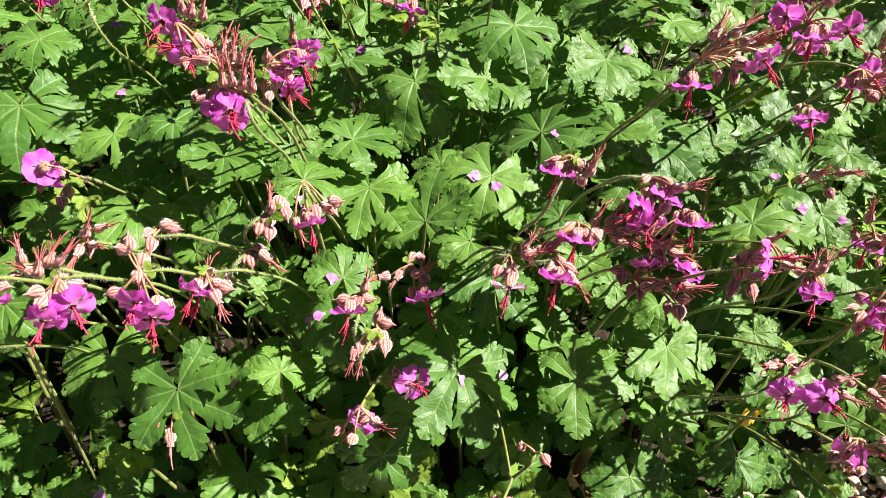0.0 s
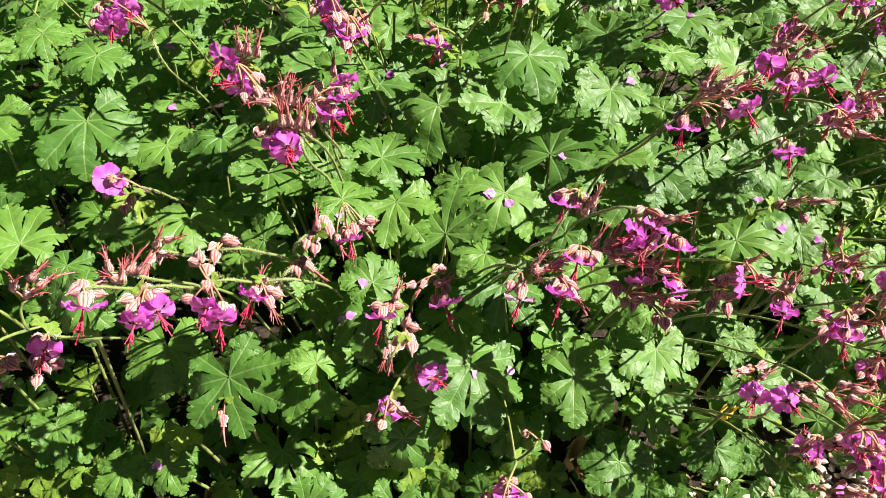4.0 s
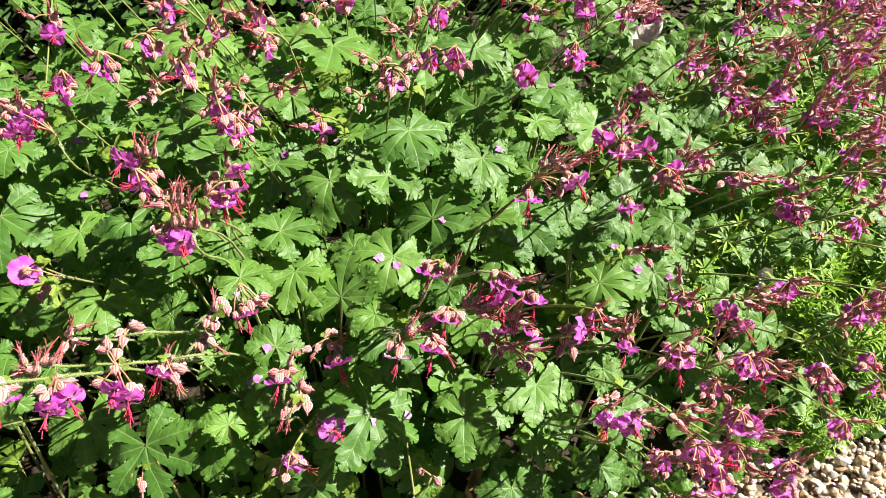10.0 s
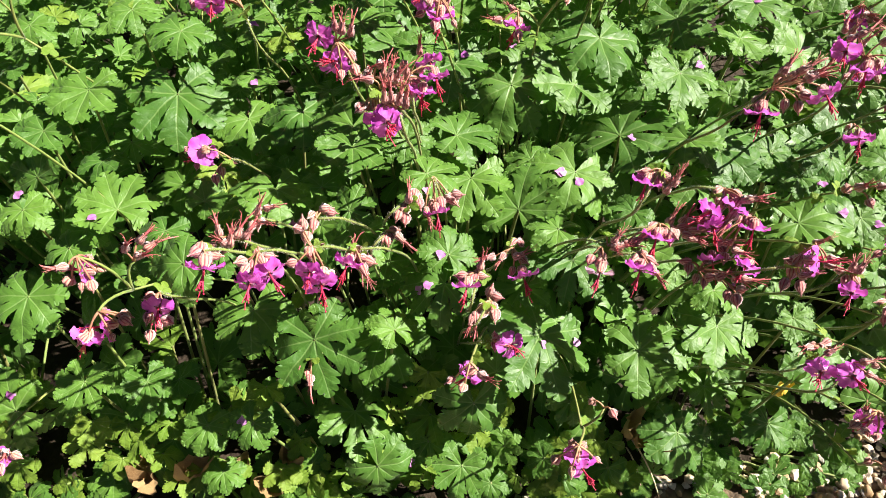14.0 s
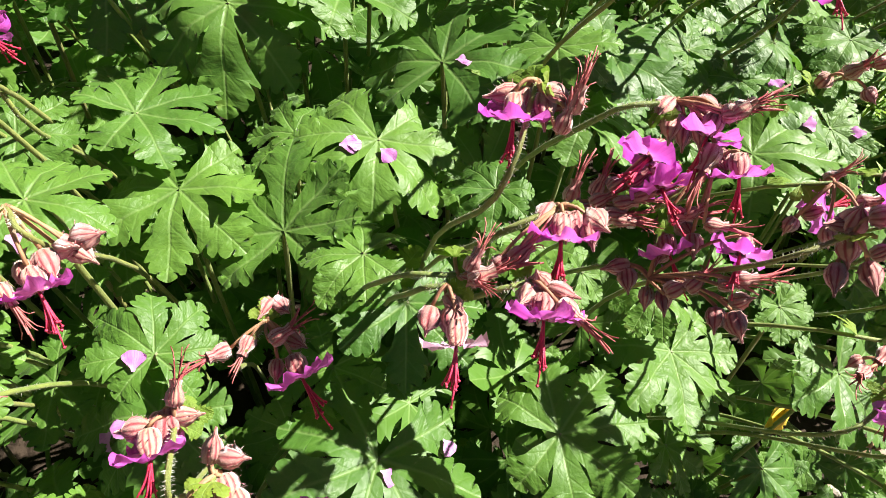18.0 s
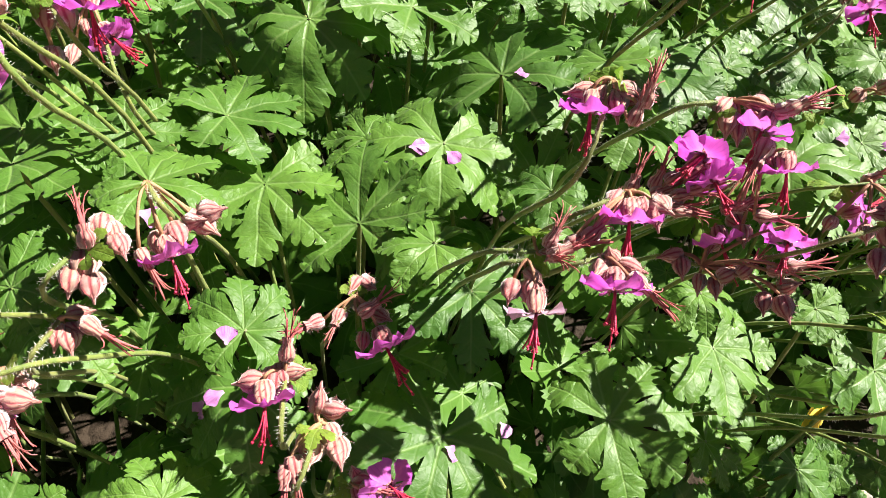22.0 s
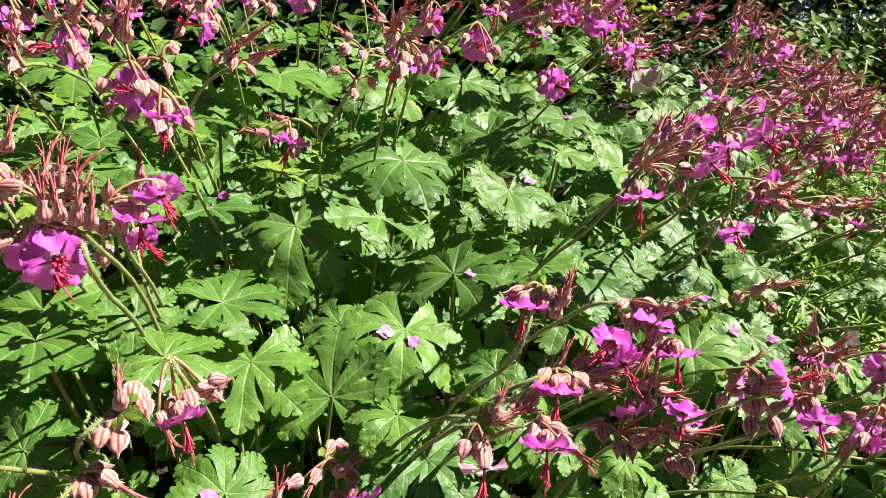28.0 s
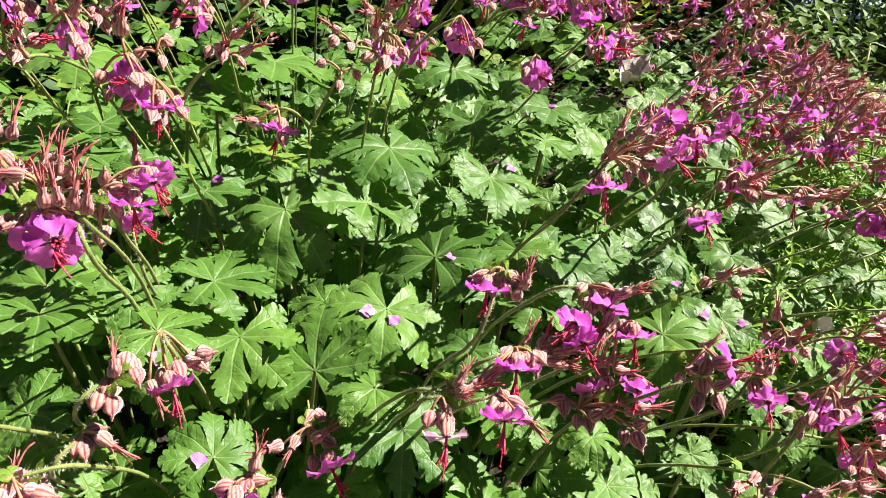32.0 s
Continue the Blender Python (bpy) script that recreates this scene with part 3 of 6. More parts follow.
lobed_leaf(0.018, 0.295, 0.225, 0.025, 171, (0.03, 0.03, 1.00))
lobed_leaf(-0.145, 0.291, 0.240, 0.022, 25, (-0.14, -0.43, 0.89))
lobed_leaf(-0.119, 0.297, 0.170, 0.030, -142, (-0.22, -0.11, 0.97))
lobed_leaf(0.083, 0.327, 0.215, 0.022, -154, (-0.19, -0.18, 0.97))
lobed_leaf(0.289, 0.355, 0.190, 0.028, -52, (0.00, -0.37, 0.93))
lobed_leaf(-0.001, 0.372, 0.225, 0.024, 156, (-0.13, -0.07, 0.99))
lobed_leaf(-0.259, 0.236, 0.235, 0.029, -129, (0.02, -0.50, 0.87))
lobed_leaf(-0.282, 0.266, 0.235, 0.024, -103, (0.14, -0.02, 0.99))
lobed_leaf(0.411, 0.564, 0.240, 0.040, -91, (0.32, -0.24, 0.92))
lobed_leaf(0.456, 0.440, 0.120, 0.032, -91, (0.12, -0.43, 0.90))
lobed_leaf(-0.141, 0.516, 0.285, 0.038, -83, (0.05, -0.16, 0.99))
lobed_leaf(-0.262, 0.543, 0.285, 0.032, -90, (0.17, -0.21, 0.96))
lobed_leaf(-0.137, 0.292, 0.215, 0.028, -104, (0.07, 0.02, 1.00))
hero_leaf(-0.426, 0.175, 0.091, 0.036, -157)
hero_leaf(-0.041, 0.193, 0.117, 0.030, -86)
hero_leaf(-0.156, 0.471, 0.283, 0.035, -61)
hero_leaf(0.350, 0.476, 0.247, 0.031, -106)
hero_leaf(0.408, 0.325, 0.130, 0.027, -97)
hero_leaf(0.368, 0.342, 0.160, 0.024, -111)
hero_leaf(-0.106, 0.360, 0.249, 0.023, -47)
hero_leaf(0.132, 0.583, 0.296, 0.042, -97)
hero_leaf(0.183, 0.486, 0.272, 0.028, -25)
hero_leaf(0.256, 0.388, 0.223, 0.026, -105)
hero_leaf(0.313, 0.497, 0.265, 0.025, -73)
hero_leaf(-0.048, 0.160, 0.066, 0.027, -85)
hero_leaf(-0.119, 0.157, 0.061, 0.032, -47)
hero_leaf(-0.121, 0.446, 0.278, 0.033, -92)
hero_leaf(0.210, 0.395, 0.222, 0.034, -69)
hero_leaf(0.123, 0.438, 0.267, 0.034, -93)
hero_leaf(-0.071, 0.443, 0.264, 0.034, -97)
hero_leaf(-0.101, 0.440, 0.277, 0.026, -165)
hero_leaf(0.205, 0.533, 0.279, 0.036, -118)
hero_leaf(0.289, 0.470, 0.220, 0.036, -127)
hero_leaf(0.309, 0.354, 0.158, 0.026, -114)
hero_leaf(-0.019, 0.589, 0.300, 0.052, -94)
hero_leaf(0.144, 0.654, 0.264, 0.048, -96)
hero_leaf(0.468, 0.539, 0.156, 0.040, -117)
hero_leaf(0.269, 0.424, 0.197, 0.036, -112)
hero_leaf(0.283, 0.345, 0.182, 0.036, 78)
hero_leaf(-0.164, 0.601, 0.301, 0.042, -87)
hero_leaf(0.321, 0.336, 0.140, 0.033, -102)
hero_leaf(0.478, 0.286, 0.051, 0.034, -100)
hero_leaf(0.253, 0.508, 0.246, 0.036, -122)
hero_leaf(0.328, 0.472, 0.203, 0.037, -106)

# ---- leaves that fill the bed, in two layers
# deep gaps between the leaves
GAPS = ((0.26, 0.43), (-0.01, 0.38), (-0.07, 0.42), (-0.15, 0.36), (0.06, 0.28), (0.23, 0.29), (0.19, 0.24), (-0.28, 0.23), (-0.30, 0.25), (0.12, 0.52), (0.20, 0.48), (-0.01, 0.42), (-0.32, 0.34), (-0.28, 0.42), (-0.09, 0.45), (0.19, 0.49), (-0.10, 0.26), (0.06, 0.22), (-0.04, 0.22), (0.26, 0.41))


def fill(spacing, depth, tries, sizes, near_only):
    spots = []
    cells = {}
    for _ in range(tries):
        x, y = rng.uniform(-0.80, 0.98), rng.uniform(0.12, 1.16)
        ins = inset(x, y)
        if ins < 0.012 or (near_only and (y > 0.72 or x < -0.62)):
            continue
        if x > 0.44 and y < 0.58 and rng.random() < 0.7:
            continue
        if x < -0.04 and y < 0.31 and rng.random() < (0.5 if x < -0.26 else 0.55 if y > 0.19 else 0.15):
            continue
        if x > 0.17 and 0.35 < y < 0.75 and rng.random() < 0.55:
            continue
        if noise.noise(Vector((x * 11, y * 11, 2.0))) > (0.20 if depth < 0.03 else 0.32) - (0.12 if x > 0.2 and y < 0.75 else 0.0):
            continue
        gap = spacing * (1.0 if y < 0.62 else 1.25)
        c = (int(x / 0.1), int(y / 0.1))
        close = False
        for i in (-1, 0, 1):
            for j in (-1, 0, 1):
                for sx, sy in cells.get((c[0] + i, c[1] + j), ()):
                    if (sx - x) ** 2 + (sy - y) ** 2 < gap * gap:
                        close = True
        if close or (depth < 0.03 and any((hx - x) ** 2 + (hy - y) ** 2 < (0.85 * hs) ** 2 for hx, hy, hs, _ in LEAF_SPOTS)):
            continue
        cells.setdefault(c, []).append((x, y))
        spots.append((x, y))
    for x, y in spots:
        near = y < 0.62 and -0.5 < x < 0.5
        z = max(0.02, canopy(x, y) - depth - (0.024 if inset(x, y) < 0.16 and x > -0.25 else 0.0) + rng.uniform(-0.022, 0.008))
        if any((gx - x) ** 2 + (gy - y) ** 2 < 0.00075 for gx, gy in GAPS):
            z = max(0.02, z - 0.075)
        for hx, hy, hs, hz in LEAF_SPOTS:
            if (hx - x) ** 2 + (hy - 0.4 * hs - y) ** 2 < (1.35 * hs) ** 2:
                z = max(0.02, min(z, hz - 0.028))
        n = canopy_normal(x, y) + Vector((rng.uniform(-0.35, 0.55) - (0.28 if x > 0.16 else 0.0), rng.uniform(-0.5, 0.42), 0))
        if inset(x, y) < 0.15 and y < 0.40:
            n += Vector((-0.42, -0.30, 0.0))
        size = rng.uniform(*sizes) * (0.8 if inset(x, y) < 0.06 else 1.0)
        young = rng.random() < ((0.17 if x > 0.25 else 0.12) if depth < 0.03 else 0.04)
        meshes = (LEAF_YOUNG if young else LEAF_FINE) if near and depth < 0.03 else (LEAF_PLAIN_YOUNG if young else LEAF_PLAIN)
        leaf(x, y, z, size, rng.uniform(-180, 180) if rng.random() < 0.4 else rng.gauss(-90, 50), meshes, n.normalized(), petiole=y < 0.48 and depth < 0.03)


fill(0.0285, 0.016, 12000, (0.018, 0.032), False)
fill(0.037, 0.066, 9000, (0.024, 0.037), True)


def undergrowth():
    """The shaded lower leaves and their stalks, too many to tell apart."""
    r = random.Random(21)
    verts, faces, uvs = [], [], []
    for _ in range(800):
        x, y = r.uniform(-0.75, 0.95), r.uniform(0.14, 1.05)
        if inset(x, y) < 0.03 or (x < -0.04 and y < 0.31 and r.random() < 0.6):
            continue
        top = canopy(x, y)
        z = top * r.uniform(0.22, 0.62)
        src = r.choice(LEAF_PLAIN)
        n = Vector((r.uniform(-0.7, 0.9), r.uniform(-1.3, 0.2), 1.0))
        m = aimed((x, y, z), n, r.uniform(0, 6.28), r.uniform(0.026, 0.042))
        o = len(verts)
        verts += [tuple(m @ v.co) for v in src.vertices]
        faces += [tuple(o + i for i in p.vertices) for p in src.polygons]
        uvs += [tuple(d.uv) for d in src.uv_layers[0].data]
        f = len(faces)
        foot = (x + r.uniform(-0.04, 0.04), y + r.uniform(0.0, 0.05), 0.0)
        tube(verts, faces, bend(foot, (x, y, z * 0.5), (x, y, z), 2), [0.0012, 0.0011, 0.001], 4)
        for q in faces[f:]:
            uvs += [(0.5, 0.5)] * len(q)
    ob = new("lower_leaves", mesh_of("lower_leaves", verts, faces, M_LEAF, uvs))
    tagged(ob, "shaded lower geranium leaves and stalks growing from the soil", "foliage", kind="stuff")


undergrowth()


def front_leaves():
    """Small young leaves that creep over the soil at the front of the bed."""
    r = random.Random(5)
    for _ in range(520):
        x, y = r.uniform(-0.55, 0.34), r.uniform(0.10, 0.25)
        if not -0.02 < inset(x, y) < 0.09 or any((hx - x) ** 2 + (hy - y) ** 2 < (0.8 * hs) ** 2 for hx, hy, hs, _ in LEAF_SPOTS):
            continue
        z = 0.015 + max(0.0, inset(x, y)) * r.uniform(0.5, 1.15)
        n = Vector((r.uniform(-0.75, 0.1), r.uniform(-0.8, 0.0), 1.0)).normalized()
        # past x 0.1 the darker leaf kind stands in for shade
        leaf(x, y, z * (0.6 if x > 0.1 else 1.0), r.uniform(0.014, 0.027), r.gauss(-90, 60), LEAF_FINE if x > 0.1 else r.choice((LEAF_FINE, LEAF_YOUNG, LEAF_YOUNG)), n)


front_leaves()


# ---------------------------------------------------------------- flowers
def petal_mesh(name, seed, mat, nu=8, nv=6):
    r = random.Random(seed)
    verts, faces, uvs = [], [], []
    lift, wave = r.uniform(-0.05, 0.12), r.uniform(0, 6)
    for j in range(nv + 1):
        v = j / nv
        w = 0.07 + 0.46 * math.sin(min(1.0, v * 1.1) ** 1.25 * math.pi * 0.60) ** 1.3
        for i in range(nu + 1):
            u = 2 * i / nu - 1
            reach = v * (1 - 0.27 * u * u * v - 0.05 * max(0.0, 1 - 2.5 * abs(u)) * v)
            z = lift * v - 0.22 * v * v + 0.10 * u * u * v + 0.10 * math.sin(5 * u + wave) * v * v + 0.05 * math.sin(11 * u + 2 * wave) * v ** 3 + 0.05 * math.sin(9 * v + wave) * u
            verts.append((reach, u * w, z))
    for j in range(nv):
        for i in range(nu):
            a = j * (nu + 1) + i
            q = (a, a + nu + 1, a + nu + 2, a + 1)
            faces.append(q)
            uvs += [((k % (nu + 1)) / nu, (k // (nu + 1)) / nv) for k in q]
    return mesh_of(name, verts, faces, mat, uvs)


def lathe(name, profile, mat, sides=10, ribs=0.10):
    verts, faces, uvs = [], [], []
    n = len(profile)
    for j, (rad, z) in enumerate(profile):
        for k in range(sides):
            t = 2 * math.pi * k / sides
            q = rad * (1 + ribs * (1 if k % 2 else -1))
            verts.append((q * math.cos(t), q * math.sin(t), z))
    for j in range(n - 1):
        for k in range(sides):
            l = (k + 1) % sides
            faces.append((j * sides + k, j * sides + l, (j + 1) * sides + l, (j + 1) * sides + k))
            uvs += [(k / sides, j / (n - 1)), ((k + 1) / sides, j / (n - 1)), ((k + 1) / sides, (j + 1) / (n - 1)), (k / sides, (j + 1) / (n - 1))]
    # short hairs, each grown from a point of the body
    hr = random.Random(n)
    for _ in range(70):
        j, k = hr.randrange(1, n - 1), hr.randrange(sides)
        root = j * sides + k
        t = 2 * math.pi * k / sides + hr.uniform(-0.5, 0.5)
        p = Vector(verts[root])
        d = Vector((math.cos(t), math.sin(t), hr.uniform(-0.5, 1.0))) * hr.uniform(0.0008, 0.0019)
        side = Vector((-math.sin(t), math.cos(t), 0)) * 0.00014
        a = len(verts)
        verts += [tuple(p + side), tuple(p + Vector((0, 0, 0.00013))), tuple(p + d)]
        faces += [(root, a, a + 2), (a, a + 1, a + 2), (a + 1, root, a + 2)]
        uvs += [(0.5, 0.5)] * 9
    return mesh_of(name, verts, faces, mat, uvs)


PETAL = [petal_mesh("petal", i, M_PETAL) for i in range(4)]
PETAL_PALE = [petal_mesh("petal_pale", 9 + i, M_PETAL_PALE) for i in range(2)]
PETAL_FALLEN = [petal_mesh("petal_fallen", 20 + i, M_PETAL_DRY) for i in range(3)]
# calyx of an open flower, a closed bud and a seed head, in metres, mouth towards +z
CALYX = lathe("calyx", [(0.0006, -0.0078), (0.0024, -0.0072), (0.0033, -0.0050), (0.0032, -0.0028), (0.0024, -0.0008), (0.0020, 0.0004)], M_CALYX)
BUD = [lathe("bud", [(0.0005, 0.0), (0.0026 * w, 0.0007), (0.0038 * w, 0.0028), (0.0039 * w, 0.0050), (0.0027 * w, 0.0074), (0.0009, 0.0090), (0.0003, 0.0116)], M_CALYX, 10, 0.13) for w in (0.85, 1.0, 1.1)]
HEAD = [lathe("seed_head", [(0.0005, 0.0), (0.0024 * w, 0.0006), (0.0031 * w, 0.0026), (0.0028 * w, 0.0048), (0.0017 * w, 0.0068), (0.0022 * w, 0.0090)], M_CALYX, 10, 0.16) for w in (0.9, 1.05)]


def stamen_mesh(seed):
    r = random.Random(seed)
    verts, faces = [], []
    for k in range(11):
        t = 2 * math.pi * k / 11 + r.uniform(-0.2, 0.2)
        s = r.uniform(0.0008, 0.0032) if k else 0.0006
        ln = r.uniform(0.009, 0.0140) if k else 0.018
        end = Vector((s * math.cos(t) + 0.002, s * math.sin(t), ln))
        tube(verts, faces, bend((0, 0, -0.001), (s * 0.2, 0, ln * 0.55), end, 4), [0.00050, 0.00048, 0.00042, 0.00036, 0.00030], 4)
        c = len(verts)
        for d in ((0.0007, 0, 0), (-0.0007, 0, 0), (0, 0.0007, 0), (0, -0.0007, 0), (0, 0, 0.0007), (0, 0, -0.0007)):
            verts.append(tuple(end + Vector(d)))
        faces += [(c, c + 2, c + 4), (c + 2, c + 1, c + 4), (c + 1, c + 3, c + 4), (c + 3, c, c + 4), (c + 2, c, c + 5), (c + 1, c + 2, c + 5), (c + 3, c + 1, c + 5), (c, c + 3, c + 5)]
    return mesh_of("stamen_tuft", verts, faces, M_STAMEN)


def beak_mesh(seed):
    r = random.Random(seed)
    verts, faces = [], []
    ln, lean = r.uniform(0.013, 0.024), r.uniform(-0.005, 0.005)
    tube(verts, faces, bend((0, 0, 0.004), (0, 0, ln * 0.6), (lean, lean * 0.5, ln), 5), [0.0014, 0.0012, 0.0009, 0.0007, 0.0005, 0.0003], 5)
    for k in range(7):
        t = r.uniform(0, 6.28)
        q = 0.001 + r.uniform(0, 0.0050)
        c, s_ = math.cos(t), math.sin(t)
        top = 0.011 + r.uniform(0.0, 0.010)
        tube(verts, faces, bend((0.0006 * c, 0.0006 * s_, 0.006), (0.0012 * c, 0.0012 * s_, 0.6 * top + 0.006), (q * c, q * s_, top), 4), [0.00036, 0.00032, 0.00028, 0.00024, 0.00020], 3)
    return mesh_of("beak_tuft", verts, faces, M_BEAK)


STAMENS = [stamen_mesh(i) for i in range(3)]
BEAK = [beak_mesh(i) for i in range(6)]


def corolla_mesh(seed):
    """Five petals in one mesh, for flowers that stand far off."""
    r = random.Random(seed)
    verts, faces, uvs = [], [], []
    for k in range(5):
        src = PETAL[k % 4]
        m = Matrix.Rotation(2 * math.pi * k / 5 + r.uniform(-0.1, 0.1), 4, "Z") @ Matrix.Rotation(r.uniform(-0.3, 0.3), 4, "Y") @ Matrix.Diagonal((0.0112, 0.0098, 0.0112, 1))
        o = len(verts)
        verts += [tuple(m @ v.co) for v in src.vertices]
        faces += [tuple(o + i for i in p.vertices) for p in src.polygons]
        uvs += [tuple(d.uv) for d in src.uv_layers[0].data]
    return mesh_of("corolla", verts, faces, M_PETAL, uvs)


COROLLA = [corolla_mesh(i) for i in range(4)]


def outward(x, y, spread, r):
    """A way out of the bed, towards the light side and the path."""
    return Vector((0.8 * x + r.uniform(-spread, spread), -0.55 + r.uniform(-spread, spread), 0))


def flower(stem, m, near, pale, r):
    size = r.uniform(0.92, 1.12)
    fl = piece("flower", CALYX, stem, m @ Matrix.Scale(size, 4))
    if near:
        fold = r.uniform(-0.10, 0.16)
        for k in range(5):
            a = 2 * math.pi * k / 5 + r.uniform(-0.15, 0.15)
            if pale and k > 3:
                continue
            pm = Matrix.Rotation(a, 4, "Z") @ Matrix.Translation((0.0012, 0, 0)) @ Matrix.Rotation(fold + r.uniform(-0.16, 0.16), 4, "Y") @ Matrix.Diagonal((0.0098 * r.uniform(0.88, 1.1), 0.0108 * r.uniform(0.9, 1.1), 0.0125, 1))
            piece("petal", r.choice(PETAL_PALE if pale else PETAL), fl, pm, "pale pink petal" if pale else "magenta petal")
    else:
        piece("corolla", r.choice(COROLLA), fl, Matrix.Rotation(r.uniform(0, 6), 4, "Z"), "five magenta petals")
    piece("stamen_tuft", r.choice(STAMENS), fl, Matrix.Rotation(r.uniform(0, 6), 4, "Z"), "long red stamens")


HEADS = []


def head(x, y, z, flowers, buds, seeds, near=True):
    """Notes a flower head."""
    HEADS.append((Vector((x, y, z)), flowers, buds, seeds, near))


def head_items(hub, along, flowers, buds, seeds, r, extra=0):
    """The places and axes of a head's flowers, buds and seed heads; the first flower hangs at the hub itself."""
    out = outward(hub.x, hub.y, 0.5, r).normalized()
    total = flowers + buds + extra + seeds
    k = 0
    for kind, n in (("f", flowers), ("b", buds + extra), ("s", seeds)):
        for i in range(n):
            k += 1
            t = 2 * math.pi * (k * 0.382 + r.uniform(-0.08, 0.08))
            ring = Vector((math.cos(t), math.sin(t) * 0.8, 0))
            far = r.uniform(0.0048, 0.0088) * (1.0 + 0.06 * total)
            if kind == "s":
                tip = hub + ring * far * 0.9 + along * r.uniform(0.0, 0.010) + Vector((0, 0, r.uniform(0.002, 0.012)))
                axis = (along * 0.8 + ring * 0.6 + Vector((0.35, -0.1, 0.5 + r.uniform(-0.4, 0.4)))).normalized()
            elif kind == "b":
                tip = hub + ring * far * 1.1 + Vector((0, 0, r.uniform(-0.003, 0.009)))
                axis = (ring * 0.55 + out * 0.3 + Vector((0, 0, -0.8 + r.uniform(-0.2, 0.7)))).normalized()
            else:
                tip = hub + (ring * 0.5 + out * 0.5) * (0.0 if i == 0 else 1.5 * far)
                open_face = r.random() < 0.4
                axis = (out * (0.8 if open_face else 0.45) + ring * 0.35 + Vector((0, 0, 0.15 if open_face else -0.75))).normalized()
            yield kind, tip, axis


def flowering_stem(heads):
    """One stalk from the soil that forks into its heads."""
    c = sum((h[0] for h in heads), Vector()) / len(heads)
    r = random.Random(int(c.x * 7919) * 31 + int(c.y * 6007) + int(c.z * 4001))
    lean = max(-0.4, min(1.4, c.x / 0.28))
    front = inset(c.x, c.y) < 0.13
    fork = heads[0][0] + Vector((0, 0.002, 0.013 if heads[0][1] else 0.0)) if len(heads) == 1 else c + Vector((-0.012 * lean, 0.012, -0.022))
    bx = c.x - 0.55 * c.z * lean + r.uniform(-0.02, 0.02)
    by = c.y + (0.14 if front else 0.08) + r.uniform(-0.02, 0.02)
    if inset(bx, by) < 0.03:
        by = bed_edge(bx) + 0.04
    base = Vector((bx, by, 0.0))
    verts, faces = [], []
    mid = base.lerp(fork, 0.5) + Vector((-0.02 * lean, 0.01, 0.06 if front else 0.035))
    tube(verts, faces, [p - base for p in bend(base, mid, fork, 9)], [0.0013 - 0.00004 * i for i in range(10)], 6)
    placed, which = [], []
    for hub, flowers, buds, seeds, near in heads:
        along = (hub - mid).normalized()
        knot = hub + Vector((0, 0.002, 0.013)) if flowers else hub
        if len(heads) > 1:
            bow = (fork + knot) * 0.5 + Vector((r.uniform(-0.006, 0.006), r.uniform(-0.006, 0.006), 0.010))
            tube(verts, faces, [p - base for p in bend(fork, bow, knot, 5)], [0.0012, 0.0011, 0.0011, 0.0010, 0.0010, 0.0010], 5)
            along = (knot - bow).normalized()
        for kind, tip, axis in head_items(hub, along, flowers, buds, seeds, r, r.choice((1, 2, 2, 3)) if near and flowers else 0):
            root = tip - axis * (0.0078 if kind == "f" else 0.0)
            bow = (knot + root) * 0.5 + Vector((0, 0, 0.004))
            tube(verts, faces, [p - base for p in bend(knot, bow, root, 4)], [0.0009, 0.0008, 0.0007, 0.0007, 0.0008], 5)
            which += [0] * (len(faces) - len(which) - 22) + [1] * 22
            placed.append((kind, tip, axis, near))
    stem = new("flowering_stem", mesh_of("flowering_stem", verts, faces, [M_STALK, M_PEDICEL], which=which + [0] * (len(faces) - len(which))))
    stem.location = base
    kinds = {k for k, *_ in placed}
    what = [w for k, w in (("f", "magenta flowers"), ("b", "striped buds"), ("s", "red beaked seeds")) if k in kinds]
    tagged(stem, "cranesbill stalk with " + (", ".join(what[:-1]) + " and " + what[-1] if len(what) > 1 else what[0] + " above the leaves"), "flower", "geranium flower stalks")
    for kind, tip, axis, near in placed:
        m = aimed(tip - base, axis, r.uniform(0, 6))
        if kind == "f":
            flower(stem, m, near, False, r)
        elif kind == "b":
            piece("bud", r.choice(BUD), stem, m @ Matrix.Scale(r.uniform(0.6, 0.98), 4), "striped swollen bud")
        else:
            hd = piece("seed_head", r.choice(HEAD), stem, m @ Matrix.Scale(r.uniform(0.85, 1.1), 4))
            piece("beak_tuft", r.choice(BEAK), hd, Matrix.Rotation(r.uniform(0, 6), 4, "Z"), "pointed red beak")
    if any(h[4] for h in heads):
        for k in range(r.choice((1, 2, 2))):
            t = r.uniform(0, 6.28)
            p = fork.lerp(mid, 0.10 + 0.12 * k)
            piece("bract", r.choice(BRACT), stem, aimed(p - base, (0.5 * math.cos(t), 0.5 * math.sin(t), 0.8), r.uniform(0, 6), r.uniform(0.008, 0.014)), "small young leaf")


